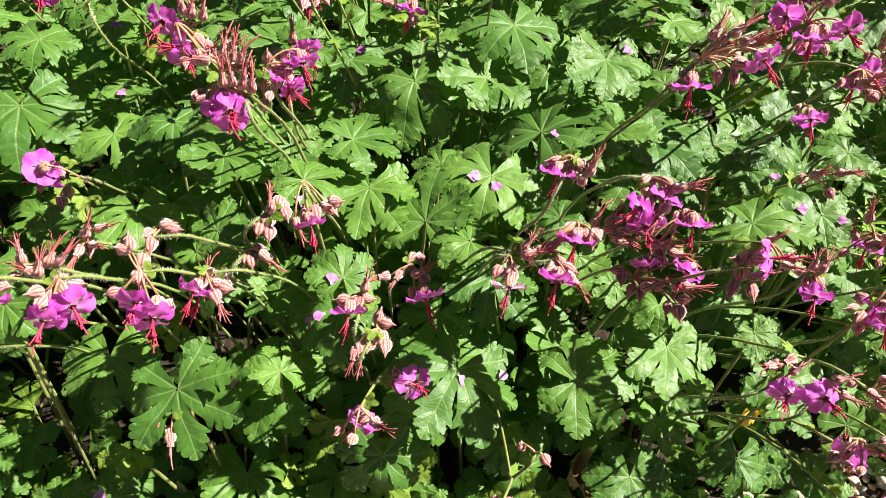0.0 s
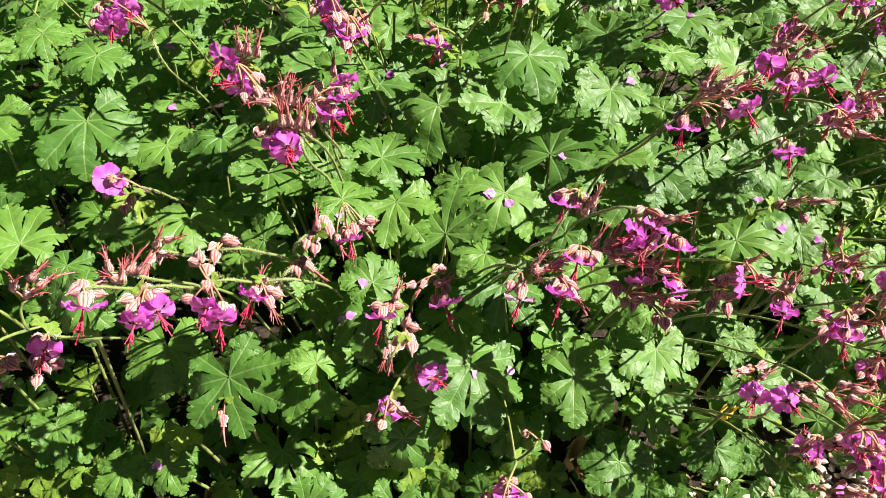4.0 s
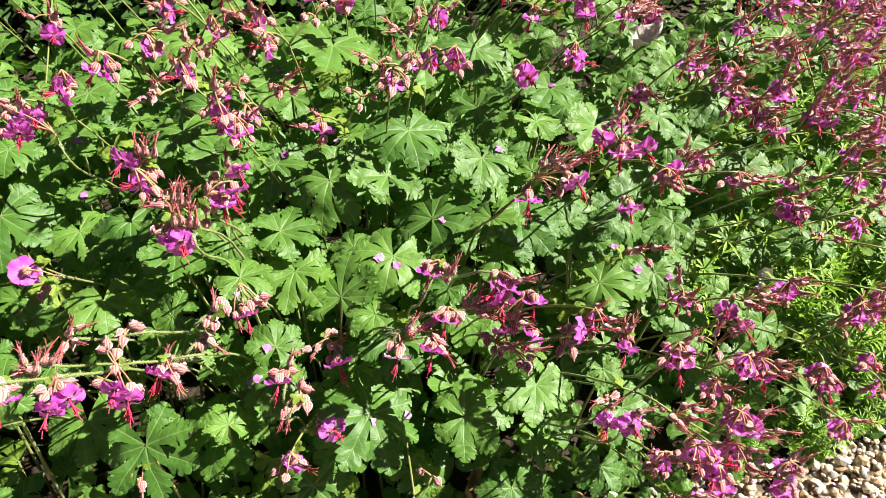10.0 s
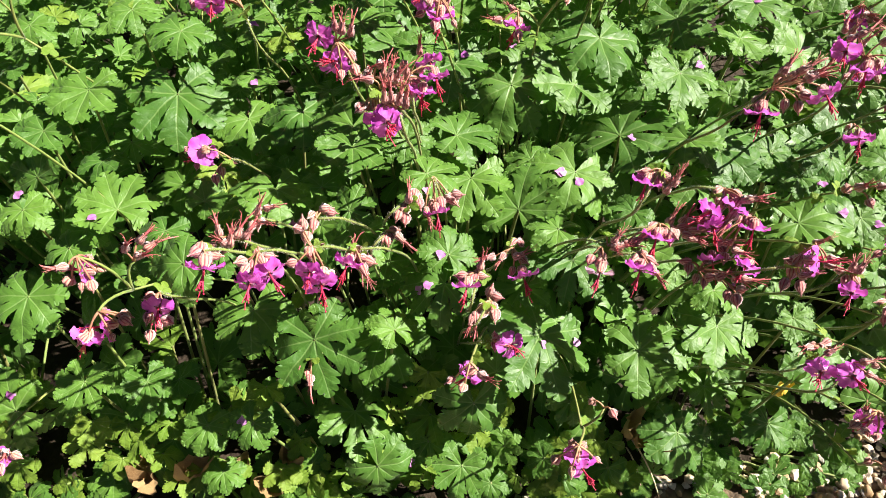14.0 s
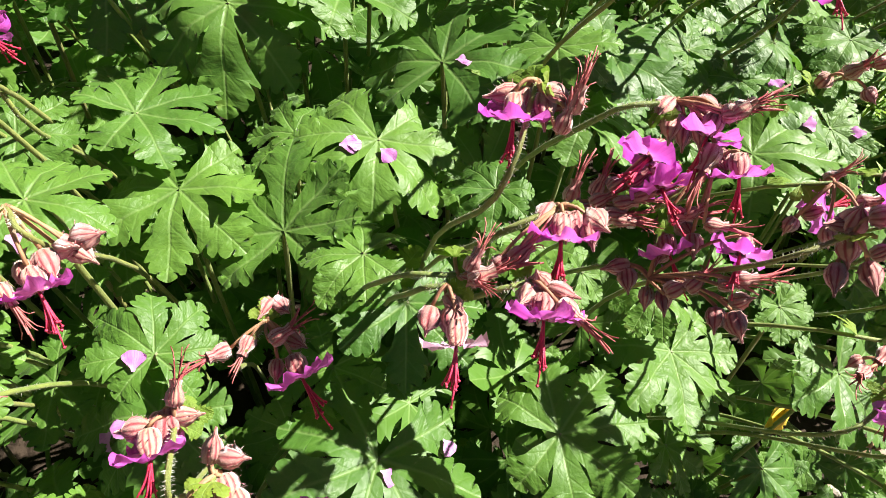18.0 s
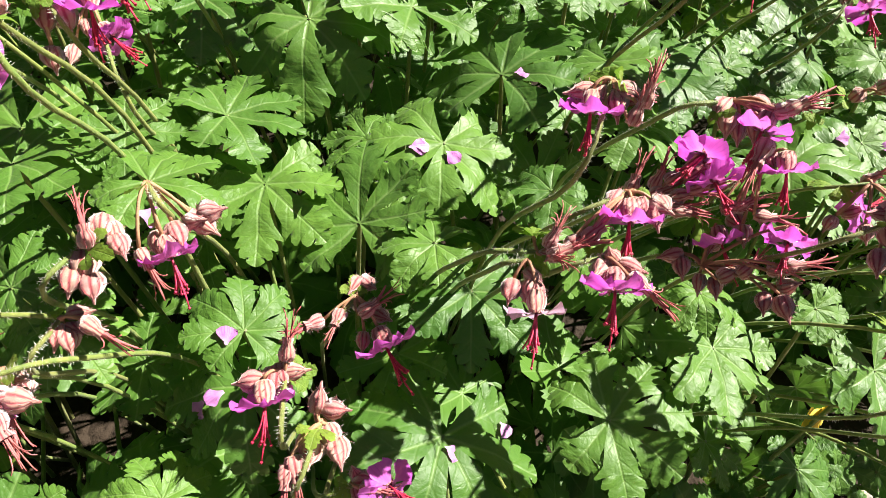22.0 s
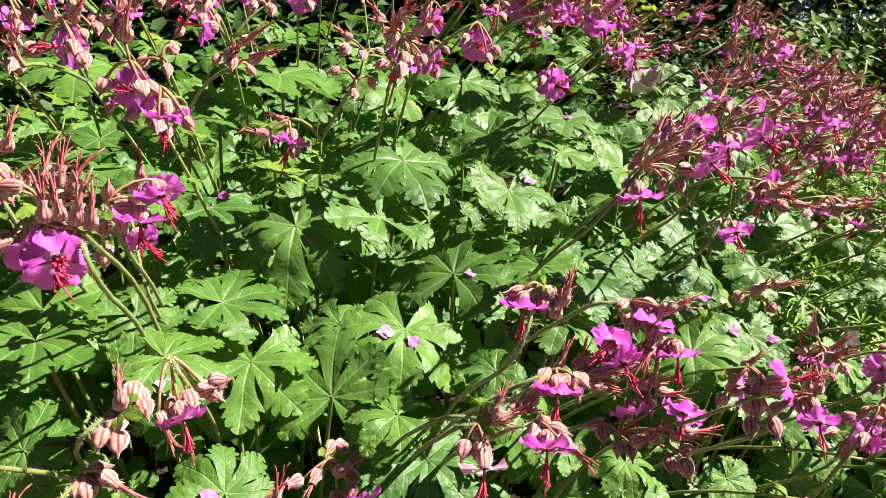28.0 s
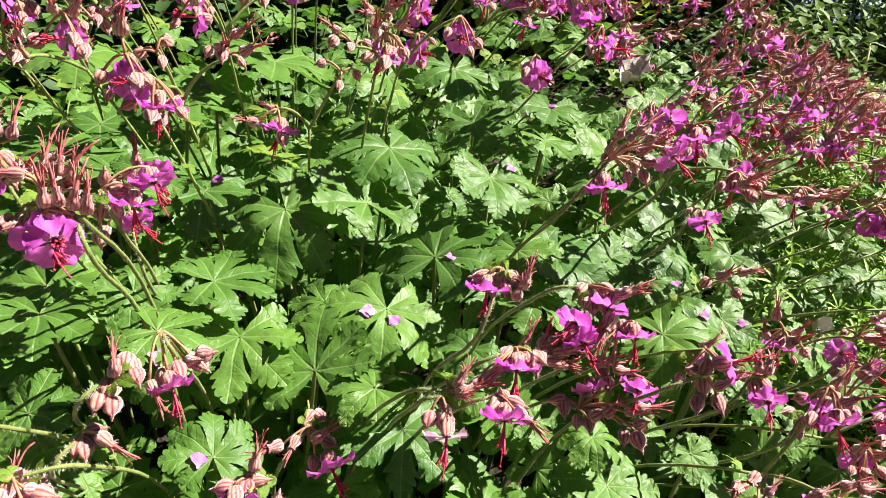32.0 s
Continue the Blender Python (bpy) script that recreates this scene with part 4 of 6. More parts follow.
def cluster(knot, via, items):
    """A stalk from the soil through via to a knot, with its flowers (f, p: pale), buds (b), seed heads (s) and young leaves (y) set one by one."""
    knot, via = Vector(knot), Vector(via)
    r = random.Random(int(knot.x * 9001) * 17 + int(knot.y * 7013))
    slide = max(-0.012, min(0.012, 0.6 * (via.x - knot.x)))
    low = via + Vector((slide, 0.052, -0.090))
    base = Vector((low.x + slide, max(via.y + 0.10, bed_edge(low.x + slide) + 0.04), 0.0))
    verts, faces, which = [], [], []
    line = [p - base for p in spline((base, low, via, knot), 5)]
    tube(verts, faces, line, [0.0012 - 0.000025 * i for i in range(16)], 6)
    which += [0] * len(faces)
    hairs(verts, faces, line[7:], 0.0010, 260, 0.0014, r)
    which += [2] * (len(faces) - len(which))
    placed = []
    for kind, x, y, z, ax, ay, az in items:
        p, axis = Vector((x, y, z)), Vector((ax, ay, az)).normalized()
        root = p - axis * (0.0078 if kind in "fp" else 0.0 if kind == "y" else 0.0045)
        lift = Vector((0, 0, 0.25 * (knot - root).length))
        f = len(faces)
        tube(verts, faces, [q - base for q in bend(knot, (knot + root) * 0.5 + lift - axis * 0.002, root, 5)], [0.0008, 0.0007, 0.0006, 0.0006, 0.0006, 0.0007], 5)
        which += [1] * (len(faces) - f)
        placed.append((kind, p if kind in "fp" else root, axis))
    stem = new("flowering_stem", mesh_of("flowering_stem", verts, faces, [M_STALK, M_PEDICEL, M_HAIR], which=which))
    stem.location = base
    kinds = {k for k, *_ in placed}
    what = [w for k, w in (("f", "magenta flowers"), ("p", "a pale pink flower"), ("b", "striped buds"), ("s", "red beaked seeds")) if k in kinds]
    tagged(stem, "cranesbill stalk with " + (", ".join(what[:-1]) + " and " + what[-1] if len(what) > 1 else what[0] + " above the leaves"), "flower", "geranium flower stalks")
    for kind, p, axis in placed:
        m = aimed(p - base, axis, r.uniform(0, 6))
        if kind in "fp":
            flower(stem, m, True, kind == "p", r)
        elif kind == "b":
            piece("bud", r.choice(BUD), stem, m @ Matrix.Scale(r.uniform(0.78, 1.0), 4), "striped swollen bud")
        elif kind == "s":
            hd = piece("seed_head", r.choice(HEAD), stem, m @ Matrix.Scale(r.uniform(0.8, 1.0), 4))
            piece("beak_tuft", r.choice(BEAK), hd, Matrix.Rotation(r.uniform(0, 6), 4, "Z"), "pointed red beak")
        else:
            for k in range(3):
                t = 2.1 * k + r.random()
                piece("bract", r.choice(BRACT), stem, aimed(p - base, (axis + Vector((0.5 * math.cos(t), 0.5 * math.sin(t), 0.2))).normalized(), r.uniform(0, 6), r.uniform(0.006, 0.009)), "small young leaf")
    for k in range(1):
        t = r.uniform(0, 6.28)
        piece("bract", r.choice(BRACT), stem, aimed(knot.lerp(via, 0.06 + 0.1 * k) - base, (0.5 * math.cos(t), 0.5 * math.sin(t), 0.8), r.uniform(0, 6), r.uniform(0.008, 0.012)), "small young leaf")


def build_stems():
    """Heads that hang close together share a stalk."""
    left = list(HEADS)
    while left:
        group = [left.pop(0)]
        for h in sorted(left, key=lambda q: (q[0] - group[0][0]).length):
            if (h[0] - group[0][0]).length < (0.06 if h[4] else 0.07) and len(group) < 4:
                group.append(h)
        left = [h for h in left if not any(h is g for g in group)]
        flowering_stem(group)


# ---- fallen petals, laid on the leaves and stones
bpy.context.view_layer.update()
GRAPH = bpy.context.evaluated_depsgraph_get()


def fallen_petal(x, y):
    hit, place, normal, _, _, _ = scene.ray_cast(GRAPH, Vector((x, y, 1.0)), Vector((0, 0, -1)))
    p = place if hit else Vector((x, y, 0.0))
    if normal.z < 0:
        normal = -normal
    ob = new("fallen_petal", rng.choice(PETAL_FALLEN))
    ob.matrix_basis = aimed(p + Vector((0, 0, 0.0018)), normal, rng.uniform(0, 6)) @ Matrix.Diagonal((0.0085, 0.0085, 0.0085, 1))
    tagged(ob, "fallen lilac petal, slightly withered, lying in the bed", "petal", "fallen petals")


fallen_petal(0.017, 0.352)
fallen_petal(0.035, 0.350)
fallen_petal(0.068, 0.376)
fallen_petal(0.078, 0.386)
fallen_petal(-0.065, 0.361)
fallen_petal(-0.037, 0.299)
fallen_petal(-0.078, 0.260)
fallen_petal(-0.087, 0.282)
fallen_petal(-0.074, 0.273)
fallen_petal(-0.151, 0.351)
fallen_petal(-0.300, 0.333)
fallen_petal(-0.425, 0.308)
fallen_petal(-0.355, 0.282)
fallen_petal(-0.441, 0.273)
fallen_petal(-0.424, 0.184)
fallen_petal(-0.230, 0.176)
fallen_petal(-0.091, 0.167)
fallen_petal(0.010, 0.232)
fallen_petal(0.040, 0.245)
fallen_petal(-0.210, 0.339)
fallen_petal(-0.266, 0.454)
fallen_petal(-0.249, 0.435)
fallen_petal(-0.226, 0.441)
fallen_petal(-0.075, 0.548)
fallen_petal(-0.058, 0.450)
fallen_petal(-0.087, 0.259)
fallen_petal(0.136, 0.443)
fallen_petal(0.214, 0.346)
fallen_petal(0.306, 0.346)
fallen_petal(0.212, 0.534)
fallen_petal(0.243, 0.365)
fallen_petal(0.359, 0.380)
fallen_petal(0.467, 0.372)
fallen_petal(0.485, 0.365)
fallen_petal(0.264, 0.351)
fallen_petal(0.402, 0.399)
fallen_petal(-0.144, 0.242)
fallen_petal(-0.098, 0.481)
fallen_petal(0.282, 0.547)
fallen_petal(0.019, 0.353)
fallen_petal(-0.015, 0.502)
fallen_petal(-0.246, 0.463)

# ---- the clusters that hang nearest
cluster((0.069, 0.270, 0.318), (0.054, 0.252, 0.294), (
    ("f", 0.061, 0.264, 0.311, -0.17, -0.62, -0.77),
    ("b", 0.061, 0.271, 0.314, -0.97, 0.22, -0.10),
    ("b", 0.070, 0.265, 0.313, -0.07, -0.63, -0.77),
    ("b", 0.073, 0.266, 0.315, 0.87, -0.45, -0.22),
    ("b", 0.065, 0.268, 0.313, -0.34, -0.54, -0.77),
    ("s", 0.074, 0.259, 0.313, 0.50, 0.48, 0.72),
    ("s", 0.078, 0.262, 0.317, 0.42, 0.49, 0.76),
    ("y", 0.072, 0.269, 0.317, 0.97, -0.22, 0.10),
))
cluster((0.113, 0.266, 0.307), (0.093, 0.276, 0.295), (
    ("f", 0.118, 0.254, 0.303, -0.43, -0.53, -0.73),
    ("b", 0.120, 0.262, 0.307, 0.94, -0.34, -0.07),
    ("b", 0.111, 0.262, 0.301, -0.26, -0.59, -0.77),
    ("b", 0.118, 0.258, 0.302, -0.08, -0.65, -0.76),
    ("b", 0.114, 0.259, 0.299, -0.17, -0.63, -0.76),
    ("b", 0.110, 0.266, 0.304, -0.83, -0.48, -0.30),
    ("s", 0.117, 0.249, 0.299, -0.51, -0.51, -0.69),
    ("s", 0.125, 0.255, 0.310, 0.97, -0.15, 0.18),
    ("s", 0.127, 0.254, 0.312, 0.91, 0.06, 0.41),
))
cluster((0.138, 0.267, 0.276), (0.114, 0.265, 0.257), (
    ("f", 0.142, 0.259, 0.277, -0.09, -0.69, -0.72),
    ("b", 0.135, 0.268, 0.274, -0.27, -0.63, -0.73),
    ("b", 0.140, 0.267, 0.277, -0.15, -0.95, -0.25),
    ("s", 0.128, 0.256, 0.266, 0.92, 0.14, 0.37),
    ("s", 0.124, 0.257, 0.264, 0.96, -0.28, 0.02),
    ("s", 0.133, 0.249, 0.265, 0.93, -0.35, -0.05),
    ("b", 0.127, 0.249, 0.256, -0.12, -0.77, -0.63),
    ("b", 0.127, 0.255, 0.258, 0.06, -0.99, 0.12),
))
cluster((0.099, 0.269, 0.263), (0.080, 0.276, 0.251), (
    ("f", 0.115, 0.272, 0.278, -0.83, -0.50, -0.25),
    ("f", 0.117, 0.263, 0.272, 0.02, -0.97, -0.25),
    ("s", 0.099, 0.268, 0.266, 0.94, 0.07, 0.33),
    ("s", 0.105, 0.270, 0.271, 0.88, 0.18, 0.43),
    ("s", 0.106, 0.264, 0.267, 0.98, -0.13, 0.16),
    ("s", 0.102, 0.262, 0.264, 0.96, -0.28, 0.02),
    ("s", 0.111, 0.269, 0.273, 0.91, 0.12, 0.39),
    ("s", 0.105, 0.259, 0.263, 0.93, -0.35, -0.05),
    ("s", 0.091, 0.274, 0.266, 0.45, 0.59, 0.67),
    ("s", 0.092, 0.269, 0.263, 0.95, -0.32, -0.02),
    ("s", 0.099, 0.272, 0.269, 0.58, 0.49, 0.64),
    ("s", 0.112, 0.264, 0.270, 0.97, -0.06, 0.22),
))
cluster((0.074, 0.251, 0.286), (0.053, 0.253, 0.274), (
    ("f", 0.072, 0.242, 0.282, -0.21, -0.75, -0.63),
    ("b", 0.070, 0.251, 0.284, -0.76, -0.64, 0.11),
    ("b", 0.075, 0.246, 0.283, -0.21, -0.74, -0.65),
    ("b", 0.078, 0.246, 0.283, -0.02, -0.77, -0.63),
    ("b", 0.081, 0.242, 0.283, -0.02, -0.78, -0.62),
    ("b", 0.083, 0.244, 0.285, 0.26, -0.94, 0.22),
    ("s", 0.060, 0.242, 0.279, 0.85, 0.32, 0.43),
    ("s", 0.055, 0.242, 0.277, 0.90, 0.22, 0.36),
))
cluster((0.041, 0.241, 0.275), (0.022, 0.253, 0.263), (
    ("s", 0.046, 0.242, 0.280, 0.61, 0.57, 0.54),
    ("s", 0.047, 0.238, 0.277, 0.97, 0.04, 0.23),
    ("s", 0.044, 0.238, 0.276, 0.38, -0.77, 0.51),
    ("y", 0.041, 0.246, 0.277, 0.31, 0.74, 0.60),
))
cluster((0.037, 0.239, 0.274), (0.028, 0.247, 0.262), (
    ("p", 0.036, 0.223, 0.267, -0.19, -0.86, -0.47),
    ("b", 0.030, 0.232, 0.268, -0.42, -0.76, -0.50),
    ("b", 0.037, 0.230, 0.268, -0.19, -0.84, -0.50),
    ("b", 0.038, 0.234, 0.271, 0.26, -0.93, 0.27),
))
cluster((0.061, 0.233, 0.277), (0.046, 0.239, 0.265), (
    ("f", 0.061, 0.222, 0.273, -0.23, -0.83, -0.51),
    ("b", 0.059, 0.230, 0.274, -0.74, -0.62, 0.23),
    ("b", 0.061, 0.226, 0.273, -0.32, -0.78, -0.53),
    ("b", 0.068, 0.228, 0.276, 0.85, -0.50, -0.15),
    ("b", 0.064, 0.227, 0.274, 0.05, -0.86, -0.52),
    ("s", 0.068, 0.221, 0.276, 0.65, -0.71, -0.29),
    ("b", 0.063, 0.233, 0.277, -0.34, 0.09, 0.93),
))
cluster((0.113, 0.247, 0.244), (0.101, 0.264, 0.232), (
    ("f", 0.120, 0.250, 0.252, 0.06, -0.80, -0.59),
    ("b", 0.105, 0.255, 0.243, -0.98, 0.12, -0.14),
    ("b", 0.107, 0.250, 0.241, -0.13, -0.80, -0.58),
    ("b", 0.111, 0.242, 0.239, -0.32, -0.76, -0.56),
    ("b", 0.116, 0.239, 0.240, -0.13, -0.82, -0.56),
    ("b", 0.119, 0.253, 0.249, -0.67, -0.74, -0.08),
    ("f", 0.139, 0.240, 0.259, -0.63, -0.71, -0.32),
    ("s", 0.125, 0.238, 0.250, 0.88, 0.28, 0.39),
    ("s", 0.119, 0.239, 0.247, 0.95, 0.11, 0.28),
    ("s", 0.134, 0.233, 0.253, 0.97, -0.24, 0.05),
    ("s", 0.138, 0.232, 0.256, 0.98, -0.20, 0.08),
    ("b", 0.129, 0.227, 0.242, -0.32, -0.78, -0.53),
    ("b", 0.134, 0.223, 0.244, 0.05, -0.86, -0.50),
    ("b", 0.138, 0.229, 0.248, 0.58, -0.43, 0.70),
))
cluster((-0.095, 0.258, 0.291), (-0.110, 0.249, 0.279), (
    ("b", -0.088, 0.261, 0.289, 0.08, -0.70, -0.71),
    ("b", -0.091, 0.262, 0.292, -0.15, -0.96, -0.23),
    ("b", -0.087, 0.258, 0.287, 0.25, -0.71, -0.66),
    ("s", -0.094, 0.257, 0.295, -0.08, 0.70, 0.71),
    ("b", -0.101, 0.250, 0.284, -0.30, -0.66, -0.69),
    ("b", -0.096, 0.249, 0.281, -0.03, -0.73, -0.68),
    ("b", -0.097, 0.254, 0.286, -0.11, -0.70, -0.71),
))
cluster((-0.079, 0.278, 0.294), (-0.074, 0.273, 0.282), (
    ("f", -0.075, 0.260, 0.277, 0.24, -0.72, -0.65),
    ("b", -0.079, 0.266, 0.278, -0.11, -0.68, -0.72),
    ("b", -0.073, 0.268, 0.279, 0.25, -0.71, -0.66),
    ("b", -0.067, 0.271, 0.281, 0.75, -0.51, 0.42),
    ("b", -0.062, 0.273, 0.282, 0.98, -0.07, 0.21),
    ("b", -0.064, 0.270, 0.279, 0.70, -0.58, -0.41),
    ("s", -0.082, 0.258, 0.279, 0.32, -0.72, -0.62),
))
cluster((-0.109, 0.247, 0.270), (-0.120, 0.238, 0.258), (
    ("b", -0.104, 0.250, 0.268, 0.98, -0.05, 0.19),
    ("b", -0.111, 0.244, 0.266, -0.31, -0.71, -0.63),
    ("b", -0.108, 0.243, 0.264, 0.06, -0.79, -0.61),
    ("b", -0.106, 0.247, 0.266, 0.58, -0.81, 0.05),
    ("s", -0.100, 0.244, 0.268, 0.72, -0.61, -0.34),
))
cluster((-0.128, 0.239, 0.260), (-0.137, 0.237, 0.248), (
    ("f", -0.135, 0.226, 0.257, -0.24, -0.80, -0.55),
    ("b", -0.128, 0.236, 0.255, -0.14, -0.80, -0.58),
    ("b", -0.124, 0.236, 0.253, 0.62, -0.75, 0.21),
    ("b", -0.133, 0.235, 0.258, -0.41, -0.71, -0.57),
    ("b", -0.125, 0.238, 0.256, 0.69, -0.53, 0.50),
    ("s", -0.127, 0.228, 0.256, 0.37, -0.81, -0.46),
    ("s", -0.132, 0.235, 0.264, 0.23, 0.77, 0.60),
    ("s", -0.129, 0.233, 0.261, -0.23, -0.97, -0.08),
))
cluster((-0.045, 0.226, 0.253), (-0.049, 0.207, 0.240), (
    ("f", -0.052, 0.217, 0.251, -0.05, -0.83, -0.55),
    ("b", -0.056, 0.225, 0.252, -0.99, 0.12, -0.11),
    ("b", -0.049, 0.225, 0.251, -0.24, -0.78, -0.58),
    ("b", -0.042, 0.226, 0.252, 0.99, -0.12, 0.11),
    ("s", -0.043, 0.230, 0.260, 0.23, 0.75, 0.62),
    ("b", -0.046, 0.226, 0.251, 0.05, -0.82, -0.57),
))
cluster((-0.036, 0.209, 0.247), (-0.047, 0.193, 0.235), (
    ("b", -0.031, 0.213, 0.247, 0.96, -0.29, -0.00),
    ("b", -0.040, 0.203, 0.242, -0.34, -0.79, -0.50),
    ("b", -0.032, 0.202, 0.241, 0.04, -0.87, -0.49),
    ("b", -0.041, 0.206, 0.243, -0.79, -0.58, 0.20),
    ("b", -0.034, 0.206, 0.243, 0.13, -0.87, -0.48),
    ("s", -0.048, 0.195, 0.243, -0.25, -0.84, -0.48),
    ("s", -0.045, 0.197, 0.244, 0.03, -0.88, -0.47),
    ("b", -0.036, 0.216, 0.249, 0.33, 0.76, 0.56),
))
cluster((-0.030, 0.209, 0.195), (-0.045, 0.213, 0.183), (
    ("f", -0.017, 0.205, 0.197, 0.57, -0.71, 0.42),
    ("b", -0.026, 0.210, 0.194, 0.98, -0.21, 0.05),
    ("b", -0.029, 0.206, 0.192, 0.12, -0.90, -0.41),
    ("b", -0.029, 0.213, 0.196, -0.18, 0.25, 0.95),
    ("s", -0.024, 0.205, 0.198, 0.93, -0.38, -0.04),
))
cluster((-0.019, 0.261, 0.241), (-0.032, 0.253, 0.229), (
    ("b", -0.019, 0.265, 0.242, -0.61, -0.79, 0.08),
    ("b", -0.014, 0.265, 0.242, 0.48, -0.82, 0.32),
    ("s", -0.015, 0.255, 0.240, 0.89, 0.22, 0.39),
    ("b", -0.019, 0.248, 0.229, -0.23, -0.75, -0.62),
    ("f", -0.011, 0.243, 0.231, 0.23, -0.80, -0.55),
    ("s", -0.027, 0.253, 0.239, -0.51, -0.84, -0.17),
    ("s", -0.036, 0.253, 0.239, -0.88, -0.42, 0.23),
    ("b", -0.011, 0.255, 0.235, 0.57, -0.78, 0.27),
))
cluster((-0.101, 0.281, 0.351), (-0.096, 0.274, 0.333), (
    ("f", -0.107, 0.273, 0.345, 0.42, -0.87, 0.27),
    ("s", -0.109, 0.280, 0.360, -0.04, 0.45, 0.89),
    ("s", -0.105, 0.281, 0.360, -0.13, 0.46, 0.88),
    ("s", -0.100, 0.282, 0.357, 0.23, 0.39, 0.89),
    ("s", -0.096, 0.282, 0.355, 0.14, 0.42, 0.89),
    ("b", -0.112, 0.278, 0.349, -0.66, -0.75, 0.01),
    ("b", -0.109, 0.281, 0.353, -0.46, -0.86, 0.22),
))
cluster((-0.103, 0.331, 0.334), (-0.097, 0.325, 0.316), (
    ("f", -0.090, 0.328, 0.327, -0.14, -0.43, -0.89),
    ("f", -0.081, 0.334, 0.335, 0.21, -0.74, -0.64),
    ("b", -0.101, 0.335, 0.338, 0.05, 0.41, 0.91),
    ("b", -0.096, 0.334, 0.332, 0.97, -0.25, -0.04),
    ("b", -0.104, 0.328, 0.325, -0.23, -0.41, -0.88),
    ("b", -0.099, 0.329, 0.324, 0.12, -0.49, -0.86),
    ("b", -0.105, 0.321, 0.314, -0.07, -0.50, -0.86),
    ("b", -0.091, 0.338, 0.338, 0.56, -0.42, 0.71),
))
cluster((-0.208, 0.187, 0.316), (-0.197, 0.197, 0.304), (
    ("f", -0.205, 0.177, 0.313, -0.00, -0.81, -0.58),
    ("b", -0.210, 0.189, 0.315, -0.10, -0.79, -0.60),
    ("b", -0.212, 0.187, 0.315, -0.54, -0.80, 0.27),
    ("b", -0.203, 0.189, 0.310, 0.99, -0.10, -0.04),
    ("b", -0.206, 0.187, 0.312, 0.56, -0.82, -0.12),
))
cluster((-0.178, 0.194, 0.309), (-0.165, 0.204, 0.297), (
    ("f", -0.180, 0.174, 0.303, -0.08, -1.00, -0.04),
    ("f", -0.170, 0.182, 0.303, 0.58, -0.81, 0.08),
    ("b", -0.181, 0.187, 0.303, -0.00, -0.81, -0.59),
    ("b", -0.185, 0.184, 0.304, -0.32, -0.95, -0.01),
    ("b", -0.176, 0.191, 0.304, 0.48, -0.87, -0.05),
    ("b", -0.173, 0.195, 0.304, 1.00, -0.02, 0.02),
    ("b", -0.179, 0.194, 0.306, 0.09, -0.80, -0.60),
    ("b", -0.188, 0.187, 0.307, -0.71, -0.56, 0.42),
))
cluster((-0.152, 0.212, 0.292), (-0.136, 0.222, 0.280), (
    ("f", -0.151, 0.196, 0.287, -0.08, -0.99, 0.14),
    ("f", -0.144, 0.192, 0.280, 0.32, -0.93, -0.18),
    ("b", -0.148, 0.216, 0.290, 0.72, -0.23, 0.66),
    ("b", -0.153, 0.211, 0.289, -0.00, -0.79, -0.61),
    ("b", -0.164, 0.202, 0.288, -0.98, -0.14, -0.14),
    ("b", -0.145, 0.202, 0.279, -0.00, -0.81, -0.58),
    ("b", -0.140, 0.202, 0.277, 0.71, -0.67, 0.23),
    ("b", -0.159, 0.224, 0.301, 0.00, 0.76, 0.65),
    ("b", -0.161, 0.221, 0.300, -0.36, -0.53, 0.77),
))
cluster((-0.128, 0.228, 0.272), (-0.107, 0.239, 0.260), (
    ("f", -0.132, 0.216, 0.271, -0.21, -0.93, -0.30),
    ("b", -0.122, 0.226, 0.265, 0.99, -0.10, -0.04),
    ("b", -0.127, 0.230, 0.270, 0.48, -0.14, 0.87),
    ("b", -0.131, 0.225, 0.268, -0.00, -0.79, -0.61),
    ("b", -0.119, 0.225, 0.264, 0.95, -0.25, -0.16),
    ("s", -0.121, 0.215, 0.268, 0.43, -0.73, -0.53),
))
cluster((-0.200, 0.250, 0.273), (-0.187, 0.257, 0.261), (
    ("s", -0.198, 0.251, 0.281, 0.39, 0.47, 0.79),
    ("s", -0.194, 0.246, 0.275, 0.81, -0.46, 0.35),
    ("s", -0.201, 0.241, 0.275, -0.03, -1.00, 0.05),
    ("s", -0.191, 0.255, 0.280, 0.95, 0.21, 0.22),
    ("b", -0.200, 0.248, 0.268, 0.09, -0.76, -0.64),
))
cluster((-0.208, 0.220, 0.289), (-0.194, 0.224, 0.277), (
    ("s", -0.212, 0.218, 0.298, -0.28, 0.75, 0.60),
    ("s", -0.209, 0.213, 0.292, -0.30, -0.28, 0.91),
    ("s", -0.201, 0.221, 0.293, 0.36, 0.72, 0.60),
    ("s", -0.196, 0.222, 0.291, 0.59, 0.62, 0.52),
    ("s", -0.205, 0.215, 0.291, 0.10, 0.78, 0.62),
    ("b", -0.219, 0.213, 0.287, -0.71, -0.58, 0.40),
    ("b", -0.211, 0.215, 0.283, -0.19, -0.77, -0.60),
))
cluster((-0.154, 0.239, 0.289), (-0.135, 0.249, 0.277), (
    ("b", -0.158, 0.241, 0.289, -0.43, -0.84, 0.33),
    ("b", -0.149, 0.247, 0.290, 0.98, 0.13, 0.16),
    ("b", -0.145, 0.246, 0.288, 0.99, -0.10, -0.05),
    ("b", -0.156, 0.237, 0.286, -0.10, -0.76, -0.65),
    ("b", -0.160, 0.229, 0.281, -0.19, -0.76, -0.62),
))
